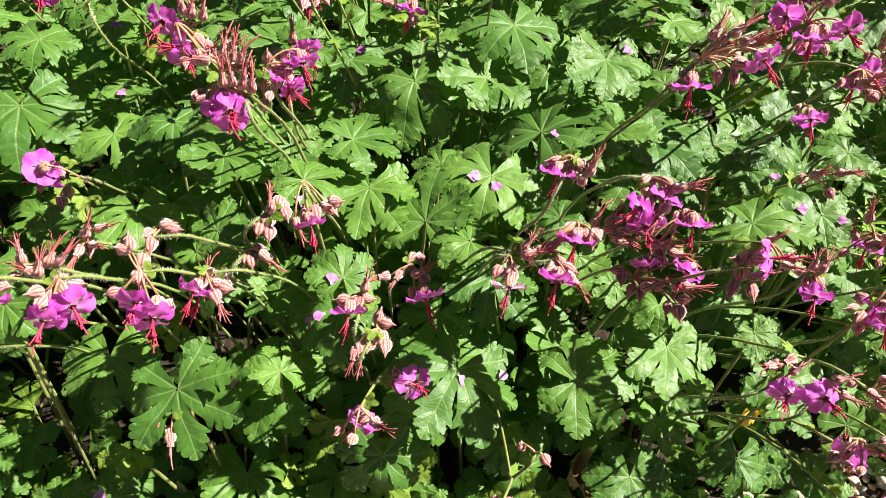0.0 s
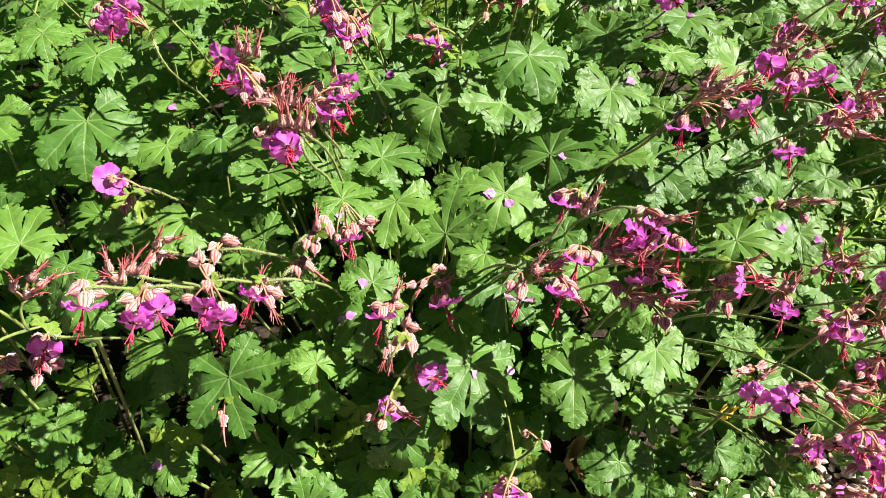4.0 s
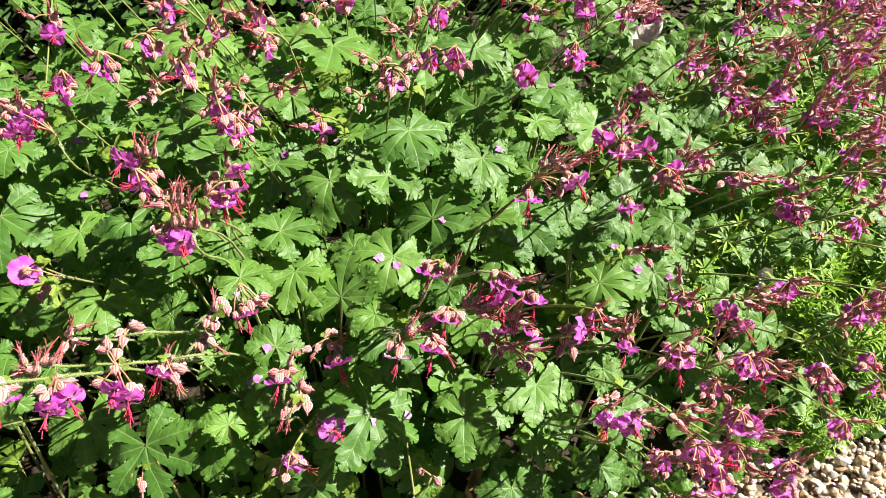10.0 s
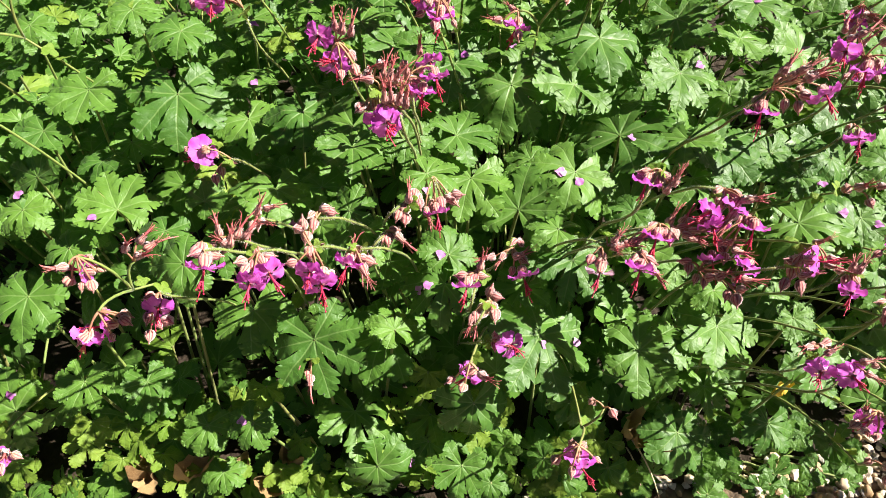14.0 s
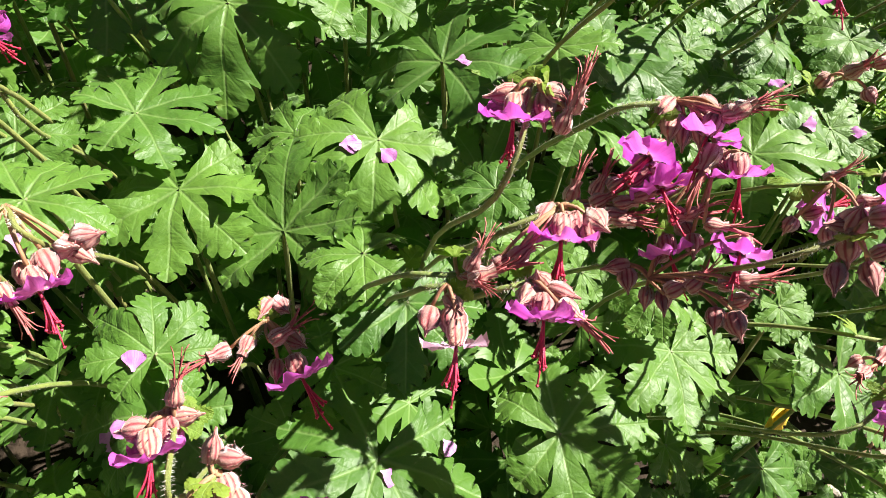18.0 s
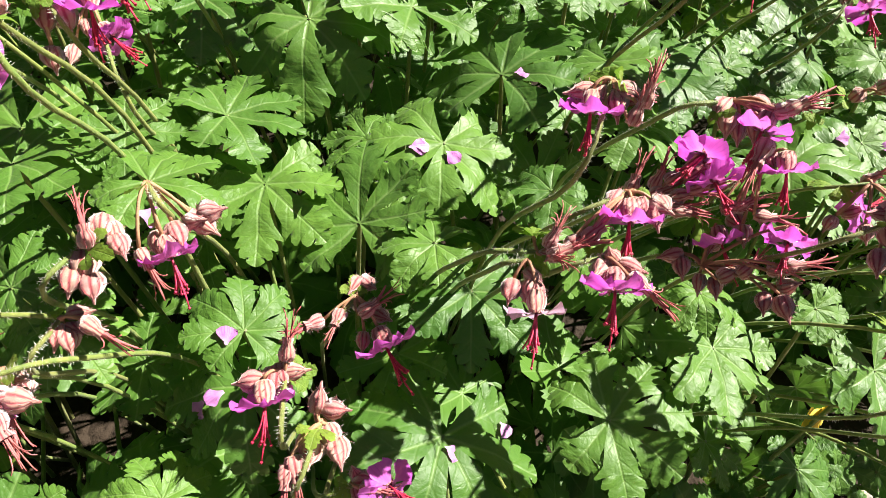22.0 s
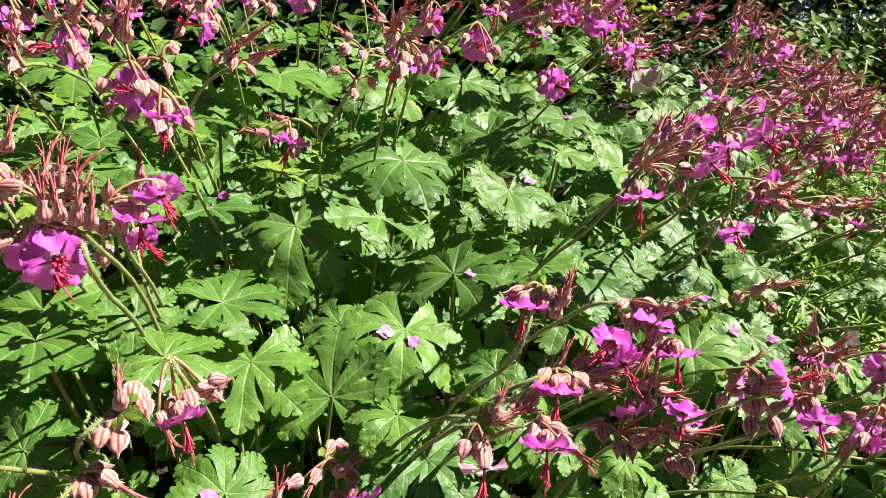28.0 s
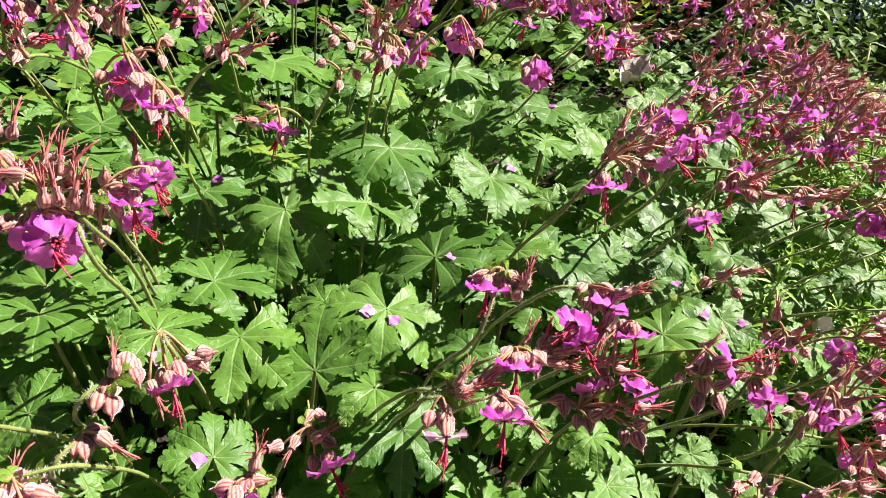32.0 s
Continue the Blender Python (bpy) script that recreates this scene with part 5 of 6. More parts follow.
cluster((-0.253, 0.191, 0.263), (-0.243, 0.196, 0.251), (
    ("f", -0.250, 0.180, 0.262, 0.09, -1.00, 0.03),
    ("b", -0.259, 0.188, 0.262, -0.50, -0.73, 0.47),
    ("b", -0.258, 0.176, 0.255, -0.10, -0.85, -0.51),
    ("b", -0.252, 0.175, 0.249, 0.67, -0.74, 0.07),
    ("b", -0.256, 0.167, 0.248, -0.01, -0.87, -0.49),
    ("b", -0.248, 0.179, 0.249, 0.87, -0.47, 0.15),
))
cluster((-0.155, 0.366, 0.339), (-0.140, 0.350, 0.307), (
    ("f", -0.166, 0.360, 0.346, -0.30, -0.95, -0.03),
    ("f", -0.155, 0.352, 0.329, 0.48, -0.86, -0.17),
    ("s", -0.155, 0.367, 0.352, -0.19, 0.53, 0.82),
    ("s", -0.150, 0.367, 0.349, 0.09, 0.54, 0.84),
    ("s", -0.144, 0.368, 0.347, 0.18, 0.53, 0.83),
    ("b", -0.154, 0.364, 0.330, -0.18, -0.56, -0.81),
    ("b", -0.148, 0.366, 0.331, 0.36, -0.54, -0.76),
    ("b", -0.144, 0.365, 0.327, 0.69, -0.71, -0.15),
))
cluster((-0.114, 0.294, 0.354), (-0.101, 0.291, 0.342), (
    ("f", -0.111, 0.278, 0.342, 0.34, -0.91, -0.22),
    ("b", -0.121, 0.287, 0.345, -0.15, -0.94, -0.31),
    ("b", -0.117, 0.289, 0.346, 0.10, -0.63, -0.77),
    ("b", -0.126, 0.285, 0.346, -0.47, -0.88, 0.02),
    ("s", -0.121, 0.291, 0.364, -0.99, 0.08, 0.06),
    ("s", -0.111, 0.297, 0.365, 0.09, 0.59, 0.80),
    ("s", -0.107, 0.297, 0.364, 0.18, 0.58, 0.79),
    ("s", -0.103, 0.297, 0.362, 0.52, 0.23, 0.82),
))
cluster((-0.103, 0.376, 0.307), (-0.096, 0.349, 0.271), (
    ("f", -0.088, 0.379, 0.315, 0.46, -0.80, -0.37),
    ("f", -0.097, 0.362, 0.297, 0.54, -0.74, -0.41),
    ("b", -0.111, 0.377, 0.307, -0.39, -0.91, -0.12),
    ("b", -0.109, 0.381, 0.311, -0.47, -0.67, 0.57),
    ("b", -0.113, 0.372, 0.302, -0.18, -0.58, -0.79),
    ("b", -0.107, 0.370, 0.297, 0.00, -0.61, -0.80),
    ("b", -0.114, 0.363, 0.291, -0.18, -0.93, -0.32),
    ("s", -0.096, 0.382, 0.324, -0.01, 0.56, 0.83),
))
cluster((-0.166, 0.199, 0.174), (-0.165, 0.209, 0.162), (
    ("b", -0.175, 0.190, 0.170, -0.29, -0.84, -0.45),
    ("b", -0.169, 0.188, 0.166, -0.01, -0.89, -0.46),
    ("b", -0.158, 0.193, 0.165, 0.69, -0.70, 0.21),
    ("s", -0.165, 0.180, 0.172, 0.04, -0.89, -0.45),
))
cluster((-0.247, 0.335, 0.246), (-0.236, 0.341, 0.234), (
    ("f", -0.266, 0.332, 0.257, -0.68, 0.42, -0.60),
    ("b", -0.258, 0.321, 0.236, 0.19, -0.71, -0.68),
    ("b", -0.248, 0.335, 0.243, 0.98, -0.16, -0.13),
    ("b", -0.254, 0.327, 0.239, 0.19, -0.70, -0.69),
))
cluster((-0.236, 0.412, 0.334), (-0.226, 0.402, 0.306), (
    ("f", -0.255, 0.400, 0.344, 0.12, -0.95, -0.29),
    ("f", -0.246, 0.410, 0.352, 0.51, -0.85, -0.13),
    ("b", -0.269, 0.402, 0.344, -0.15, -0.73, -0.67),
    ("b", -0.264, 0.404, 0.341, 0.19, -0.51, -0.84),
    ("b", -0.242, 0.421, 0.348, -0.19, 0.49, 0.85),
    ("s", -0.257, 0.408, 0.362, -0.85, 0.28, 0.46),
))
cluster((0.147, 0.331, 0.339), (0.120, 0.321, 0.313), (
    ("f", 0.141, 0.318, 0.330, 0.00, -0.62, -0.79),
    ("b", 0.141, 0.329, 0.330, -0.09, -0.60, -0.79),
    ("b", 0.157, 0.324, 0.332, 0.00, -0.61, -0.79),
    ("b", 0.165, 0.321, 0.333, 0.19, -0.61, -0.77),
    ("b", 0.169, 0.325, 0.340, 0.73, -0.68, 0.12),
    ("s", 0.157, 0.330, 0.354, 0.76, 0.36, 0.55),
    ("s", 0.162, 0.330, 0.357, 0.80, 0.33, 0.51),
    ("s", 0.167, 0.326, 0.354, 0.88, 0.26, 0.40),
    ("s", 0.151, 0.333, 0.355, 0.54, 0.47, 0.70),
    ("f", 0.176, 0.317, 0.347, 0.35, -0.90, -0.27),
))
cluster((0.226, 0.376, 0.336), (0.205, 0.361, 0.297), (
    ("f", 0.226, 0.366, 0.332, -0.09, -0.56, -0.82),
    ("f", 0.243, 0.361, 0.339, 0.16, -0.95, -0.28),
    ("f", 0.212, 0.378, 0.339, -0.50, -0.83, -0.23),
    ("b", 0.230, 0.376, 0.333, 0.01, -0.56, -0.83),
    ("b", 0.236, 0.372, 0.334, 0.33, -0.66, -0.67),
    ("s", 0.214, 0.382, 0.349, 0.88, 0.23, 0.42),
    ("s", 0.220, 0.382, 0.353, 0.84, 0.27, 0.48),
    ("s", 0.233, 0.374, 0.352, 0.92, 0.19, 0.35),
))
cluster((0.285, 0.394, 0.290), (0.265, 0.394, 0.269), (
    ("f", 0.289, 0.385, 0.294, 0.05, -1.00, 0.06),
    ("b", 0.286, 0.393, 0.284, -0.18, -0.59, -0.79),
    ("b", 0.289, 0.395, 0.289, -0.04, -1.00, -0.06),
))
cluster((0.243, 0.367, 0.281), (0.226, 0.362, 0.260), (
    ("f", 0.244, 0.355, 0.279, -0.07, -0.90, -0.44),
    ("b", 0.242, 0.368, 0.277, -0.40, -0.77, -0.50),
))
cluster((0.159, 0.225, 0.282), (0.137, 0.228, 0.270), (
    ("f", 0.168, 0.223, 0.290, 0.86, -0.38, 0.35),
    ("b", 0.161, 0.229, 0.283, 0.08, 0.19, 0.98),
    ("b", 0.158, 0.223, 0.277, -0.19, -0.77, -0.61),
    ("b", 0.163, 0.215, 0.273, 0.09, -0.80, -0.60),
    ("b", 0.154, 0.218, 0.271, -0.44, -0.80, -0.41),
    ("b", 0.157, 0.230, 0.281, -0.98, 0.17, 0.11),
    ("s", 0.162, 0.216, 0.284, 0.85, -0.07, 0.52),
))
cluster((0.215, 0.248, 0.251), (0.195, 0.242, 0.233), (
    ("f", 0.214, 0.232, 0.246, -0.35, -0.91, -0.23),
    ("b", 0.215, 0.244, 0.244, -0.10, -0.78, -0.61),
    ("b", 0.220, 0.244, 0.247, 0.39, -0.89, -0.25),
    ("b", 0.211, 0.250, 0.247, -0.99, 0.10, 0.04),
    ("s", 0.214, 0.246, 0.258, 0.28, 0.74, 0.61),
    ("s", 0.218, 0.244, 0.259, 0.59, 0.62, 0.52),
))
cluster((0.332, 0.287, 0.204), (0.311, 0.288, 0.187), (
    ("f", 0.328, 0.288, 0.212, -0.30, -0.82, 0.49),
    ("f", 0.340, 0.271, 0.209, 0.09, -1.00, 0.01),
    ("b", 0.340, 0.284, 0.204, 0.30, -0.89, 0.35),
    ("b", 0.328, 0.286, 0.197, -0.76, -0.65, 0.00),
))
cluster((0.271, 0.251, 0.202), (0.252, 0.246, 0.183), (
    ("f", 0.278, 0.245, 0.210, -0.16, -0.69, 0.71),
    ("b", 0.268, 0.258, 0.200, -1.00, 0.02, -0.02),
    ("b", 0.269, 0.246, 0.193, -0.19, -0.80, -0.56),
    ("b", 0.272, 0.250, 0.197, 0.09, -0.81, -0.58),
))
cluster((0.196, 0.197, 0.213), (0.172, 0.194, 0.198), (
    ("f", 0.195, 0.187, 0.213, -0.40, -0.91, 0.10),
    ("b", 0.195, 0.199, 0.210, -0.74, -0.63, 0.25),
    ("s", 0.200, 0.198, 0.223, 0.89, 0.37, 0.26),
))
cluster((0.210, 0.190, 0.221), (0.195, 0.177, 0.204), (
    ("f", 0.210, 0.180, 0.222, 0.10, -0.86, 0.50),
    ("s", 0.217, 0.187, 0.231, 0.98, 0.15, 0.13),
    ("s", 0.219, 0.178, 0.228, 0.89, -0.41, -0.21),
))

# ---- the flower heads that show best
head(-0.310, 0.207, 0.261, 1, 2, 1)
head(-0.284, 0.223, 0.253, 0, 0, 4)
head(-0.293, 0.178, 0.240, 2, 4, 0)
head(-0.274, 0.344, 0.240, 1, 1, 0)
head(-0.047, 0.180, 0.195, 1, 1, 1)
head(0.196, 0.265, 0.241, 1, 0, 3)
head(0.258, 0.235, 0.231, 2, 2, 2)
head(-0.147, 0.333, 0.346, 1, 1, 0)
head(-0.121, 0.314, 0.347, 0, 0, 5)
head(-0.261, 0.431, 0.340, 3, 2, 2)
head(-0.403, 0.396, 0.352, 0, 1, 4)
head(-0.426, 0.361, 0.319, 1, 2, 0)
head(-0.083, 0.432, 0.329, 1, 2, 1)
head(-0.022, 0.428, 0.317, 1, 0, 2)
head(0.015, 0.421, 0.355, 0, 3, 0)
head(-0.109, 0.463, 0.332, 1, 1, 0)
head(0.166, 0.491, 0.330, 2, 0, 0)
head(0.177, 0.366, 0.317, 0, 3, 5)
head(0.240, 0.391, 0.315, 1, 3, 0)
head(0.034, 0.143, 0.150, 2, 3, 0)
head(0.059, 0.184, 0.146, 0, 2, 0)
head(0.259, 0.165, 0.197, 1, 2, 3)
head(0.329, 0.240, 0.200, 1, 2, 0)
head(0.312, 0.197, 0.184, 2, 4, 2)
head(0.284, 0.159, 0.169, 2, 1, 0)
head(0.277, 0.174, 0.178, 2, 3, 0)
head(0.490, 0.374, 0.220, 1, 2, 0)
head(0.404, 0.359, 0.262, 1, 0, 0)
head(0.432, 0.480, 0.263, 2, 2, 0)
head(0.403, 0.510, 0.264, 1, 2, 0)
head(0.496, 0.512, 0.251, 2, 0, 3)
head(0.400, 0.543, 0.290, 1, 2, 0)
head(0.372, 0.558, 0.289, 1, 0, 2)
head(0.508, 0.284, 0.117, 1, 2, 0)
head(0.526, 0.269, 0.087, 1, 1, 0)
head(0.497, 0.412, 0.244, 1, 2, 0)
head(0.378, 0.170, 0.098, 1, 3, 0)
head(0.499, 0.440, 0.259, 1, 0, 0)
head(-0.221, 0.435, 0.364, 2, 2, 0)
head(-0.194, 0.452, 0.370, 2, 1, 1)
head(0.095, 0.456, 0.366, 1, 2, 0)
head(0.205, 0.474, 0.357, 2, 1, 0)
head(0.041, 0.429, 0.363, 1, 3, 2)
head(0.260, 0.203, 0.190, 0, 2, 5)
head(0.244, 0.173, 0.170, 1, 1, 3)
head(0.310, 0.181, 0.160, 1, 3, 2)
head(0.331, 0.195, 0.170, 0, 2, 5)
head(0.270, 0.156, 0.130, 0, 3, 2)
head(0.456, 0.223, 0.100, 1, 4, 1)
head(0.385, 0.187, 0.100, 1, 3, 3)
head(0.304, 0.229, 0.180, 1, 2, 3)
head(0.290, 0.156, 0.120, 1, 1, 1)
head(0.214, 0.214, 0.200, 0, 1, 3)
head(0.312, 0.261, 0.200, 0, 2, 3)
head(0.449, 0.360, 0.230, 0, 2, 3)
head(0.523, 0.403, 0.220, 0, 2, 4)
head(0.447, 0.285, 0.180, 0, 3, 2)
head(0.502, 0.314, 0.180, 1, 2, 2)

head(-0.156, 0.532, 0.375, 1, 3, 3, near=False)
head(-0.111, 0.498, 0.372, 1, 3, 2, near=False)
head(-0.130, 0.441, 0.368, 1, 2, 2, near=True)
head(-0.094, 0.391, 0.362, 1, 2, 1, near=True)
head(-0.096, 0.518, 0.378, 0, 3, 4, near=False)
head(-0.074, 0.506, 0.376, 1, 3, 2, near=False)
head(-0.065, 0.476, 0.370, 1, 3, 2, near=False)
head(-0.027, 0.528, 0.370, 0, 4, 2, near=False)
head(0.023, 0.594, 0.375, 2, 3, 2, near=False)
head(-0.084, 0.423, 0.366, 0, 4, 0, near=True)
head(-0.081, 0.383, 0.352, 1, 3, 0, near=True)
head(-0.123, 0.474, 0.368, 0, 3, 2, near=False)
head(-0.162, 0.475, 0.372, 1, 3, 2, near=False)
head(-0.145, 0.417, 0.365, 0, 2, 3, near=True)
head(-0.048, 0.416, 0.365, 0, 3, 3, near=True)
head(0.056, 0.513, 0.360, 0, 2, 4, near=False)
head(0.058, 0.484, 0.345, 1, 2, 1, near=False)
head(0.076, 0.490, 0.345, 1, 2, 0, near=False)
head(0.087, 0.538, 0.360, 1, 1, 2, near=False)
head(0.162, 0.610, 0.350, 1, 3, 0, near=False)
head(0.183, 0.563, 0.345, 1, 1, 2, near=False)
head(0.254, 0.687, 0.350, 1, 3, 2, near=False)
head(0.225, 0.692, 0.352, 1, 2, 2, near=False)
head(0.029, 0.470, 0.355, 0, 3, 1, near=False)
head(0.155, 0.677, 0.360, 1, 3, 3, near=False)
head(0.288, 0.588, 0.330, 1, 2, 2, near=False)
head(0.307, 0.687, 0.340, 2, 2, 4, near=False)
head(0.196, 0.696, 0.360, 1, 2, 3, near=False)
head(0.082, 0.640, 0.370, 1, 2, 3, near=False)
head(-0.002, 0.556, 0.370, 1, 2, 3, near=False)
head(0.252, 0.444, 0.300, 1, 2, 3, near=True)
head(0.565, 0.581, 0.215, 1, 2, 3, near=False)
head(0.336, 0.434, 0.262, 1, 3, 0, near=True)
head(0.449, 0.440, 0.220, 1, 1, 2, near=True)

# ---- the drift of flowers towards the back and along the path
def drift(count, x0, x1, y0, y1, rise, near=False):
    made = []
    tries = 0
    while len(made) < count and tries < 6000:
        tries += 1
        x, y = rng.uniform(x0, x1), rng.uniform(y0, y1)
        if inset(x, y) < 0.03 or any((a - x) ** 2 + (b - y) ** 2 < 0.0014 for a, b in made):
            continue
        z = min(canopy(x, y) + rise + rng.uniform(0.0, 0.05), head_top(x, y) - 0.012 - rng.random() ** 2 * 0.05) if x > 0.3 else canopy(x, y) + rise + rng.uniform(0.0, 0.05)
        if z < 0.05:
            continue
        made.append((x, y))
        head(x, y, z, rng.choice((0, 1, 1, 2, 2) if x > 0.2 else (0, 0, 1, 1, 2)), rng.choice((1, 1, 2, 3)), rng.choice((2, 3, 4, 5, 6) if x > 0.2 else (1, 2, 3, 4)), near=near)


head(-0.408, 0.128, 0.115, 2, 3, 1)
drift(78, 0.22, 0.82, 0.50, 1.05, 0.06)
drift(16, 0.50, 0.76, 0.30, 0.50, 0.05)
drift(26, 0.40, 0.78, 0.46, 0.76, 0.07)
drift(14, 0.66, 0.94, 0.56, 0.95, 0.05)
drift(58, -0.62, 0.25, 0.54, 1.10, 0.06)
drift(10, -0.62, -0.40, 0.22, 0.56, 0.06)
drift(11, 0.24, 0.47, 0.23, 0.42, 0.07, near=True)
build_stems()


# ---------------------------------------------------------------- the fine-leaved plant beside the path
def whorl_shoot(seed, height):
    r = random.Random(seed)
    verts, faces = [], []
    top = Vector((r.uniform(-0.03, 0.03), r.uniform(-0.03, 0.03), height))
    path = bend((0, 0, 0), (0, 0, height * 0.6), top, 7)
    tube(verts, faces, path, [0.0011, 0.0011, 0.001, 0.001, 0.0009, 0.0008, 0.0007, 0.0005], 5)
    for j in range(2, 8):
        p = path[j]
        for k in range(8):
            t = 2 * math.pi * (k + r.uniform(-0.2, 0.2)) / 8 + j
            ln = r.uniform(0.016, 0.027) * (0.6 if j == 7 else 1.0)
            rise = r.uniform(0.15, 0.8) + (0.5 if j == 7 else 0.0)
            d = Vector((math.cos(t), math.sin(t), rise)).normalized()
            s = Vector((-math.sin(t), math.cos(t), 0)) * 0.0015
            a = len(verts)
            droop = Vector((0, 0, -0.003))
            m1 = p + d * ln * 0.5 + Vector((0, 0, 0.0006))
            verts += [tuple(p), tuple(m1 + s), tuple(p + d * ln + droop), tuple(m1 - s), tuple(m1 - Vector((0, 0, 0.0007)))]
            faces += [(a, a + 1, a + 4), (a + 1, a + 2, a + 4), (a + 2, a + 3, a + 4), (a + 3, a, a + 4)]
    return mesh_of("shoot", verts, faces, M_FINE)


SHOOT = [whorl_shoot(i, 0.07 + 0.022 * i) for i in range(5)]
fine_plants = []
for cx, cy in ((0.44, 0.36), (0.55, 0.40), (0.50, 0.48), (0.64, 0.46), (0.62, 0.58), (0.72, 0.56), (0.52, 0.58), (0.80, 0.70), (0.88, 0.84), (0.74, 0.80)):
    ob = new("bedstraw_plant")
    ob.location = (cx, cy, 0)
    tagged(ob, "bright green bedstraw with whorls of narrow leaves at the gravel", "plant", "fine-leaved plants by the gravel")
    fine_plants.append(ob)
count = 0
while count < 760:
    x, y = rng.uniform(0.36, 0.98), rng.uniform(0.24, 0.96)
    if y < bed_edge(x) + 0.012 or (x < 0.46 and rng.random() < 0.7) or (y > 0.62 and x < 0.62):
        continue
    count += 1
    host = min(fine_plants, key=lambda o: (o.location.x - x) ** 2 + (o.location.y - y) ** 2)
    low = min(1.0, 0.45 + (y - bed_edge(x)) * 4, max(0.35, (head_top(x, y) + 0.02) / 0.15))
    piece("shoot", rng.choice(SHOOT), host, Matrix.Translation(Vector((x, y, 0)) - host.location) @ Matrix.Rotation(rng.uniform(0, 6), 4, "Z") @ Matrix.Rotation(rng.uniform(-0.35, 0.35), 4, "X") @ Matrix.Scale(low * rng.uniform(0.55, 1.2), 4))


# ---------------------------------------------------------------- litter
def sheet_leaf(name, mat, x, y, z, length, width, heading, tip, curl, label):
    verts, faces = [], []
    for side in (0, 1):
        for j in range(9):
            v = j / 8
            w = width * math.sin(math.pi * (0.03 + 0.94 * v)) ** 1.1 * (1 + 0.18 * math.sin(23 * v))
            for i in range(7):
                u = i / 3 - 1
                verts.append((length * (v - 0.5), u * w * 0.5 * (1 + 0.1 * math.sin(9 * v)), curl * u * u * width + tip * (v - 0.4) ** 2 * length + 0.004 * math.sin(7 * v + 5 * u) + 0.002 * math.sin(17 * v - 6 * u) - 0.0006 * side))
    for side in (0, 1):
        for j in range(8):
            for i in range(6):
                a = side * 63 + j * 7 + i
                faces.append((a, a + 1, a + 8, a + 7) if side else (a, a + 7, a + 8, a + 1))
    ob = new(name, mesh_of(name, verts, faces, mat))
    ob.matrix_basis = pose(x, y, z, rng.uniform(-25, 25), rng.uniform(-25, 25), heading)
    tagged(ob, label, "leaf")


sheet_leaf("dry_leaf", M_DRY, 0.442, 0.382, 0.118, 0.040, 0.028, 115, 0.5, 0.4, "bleached papery dead leaf caught among green shoots")
sheet_leaf("dry_leaf", M_DRY, 0.344, 0.639, 0.275, 0.042, 0.026, 20, 0.5, 0.4, "bleached papery dead leaf lying on geranium leaves")
sheet_leaf("withered_leaf", M_BROWN, 0.112, 0.192, 0.055, 0.034, 0.020, -40, 1.2, 0.9, "curled brown withered leaf at the bed's edge")
sheet_leaf("withered_leaf", M_BROWN, -0.330, 0.150, 0.030, 0.030, 0.018, 60, 1.2, 0.9, "curled brown withered leaf on the soil")
sheet_leaf("withered_leaf", M_BROWN, -0.215, 0.150, 0.030, 0.028, 0.018, 160, 1.0, 0.9, "curled brown withered leaf on the soil")

for x, y, z, ln, turn in ((-0.288, 0.150, 0.028, 0.032, 20), (-0.322, 0.146, 0.024, 0.026, 110), (-0.244, 0.160, 0.030, 0.022, 75), (-0.203, 0.166, 0.034, 0.024, -30), (-0.066, 0.160, 0.034, 0.022, 40), (0.097, 0.205, 0.062, 0.026, 80)):
    sheet_leaf("withered_leaf", M_BROWN, x, y, z, ln, ln * 0.6, turn, 1.1, 0.9, "curled brown withered leaf among low leaves")
sheet_leaf("yellow_leaf", M_GOLD, 0.228, 0.236, 0.088, 0.018, 0.010, 30, 0.8, 0.6, "small yellow dying leaf under the geranium leaves")


def straw(a, b, rise, rad, label):
    verts, faces = [], []
    a, b = Vector(a), Vector(b)
    mid = (a + b) * 0.5 + Vector((0.004, 0.002, rise))
    tube(verts, faces, [p - a for p in bend(a, mid, b, 6)], [rad * (1 - 0.08 * i) for i in range(7)], 5)
    ob = new("dry_stalk", mesh_of("dry_stalk", verts, faces, M_STRAW))
    ob.location = a
    tagged(ob, label, "stalk")


straw((-0.205, 0.205, 0.05), (-0.170, 0.172, 0.005), 0.004, 0.0016, "short pale dry stick lying at the bed's edge")
straw((0.105, 0.200, 0.050), (0.135, 0.155, 0.010), 0.008, 0.0009, "thin straw-coloured withered stalk curving to the soil")
straw((0.100, 0.195, 0.045), (0.118, 0.165, 0.012), 0.006, 0.0008, "thin straw-coloured withered stalk curving to the soil")
straw((0.120, 0.150, 0.006), (0.190, 0.165, 0.008), 0.002, 0.0015, "pale dry stem lying on soil")
straw((1.30, 1.22, 0.0), (1.36, 1.30, 0.11), 0.03, 0.004, "bleached dry stick standing in the gravel")


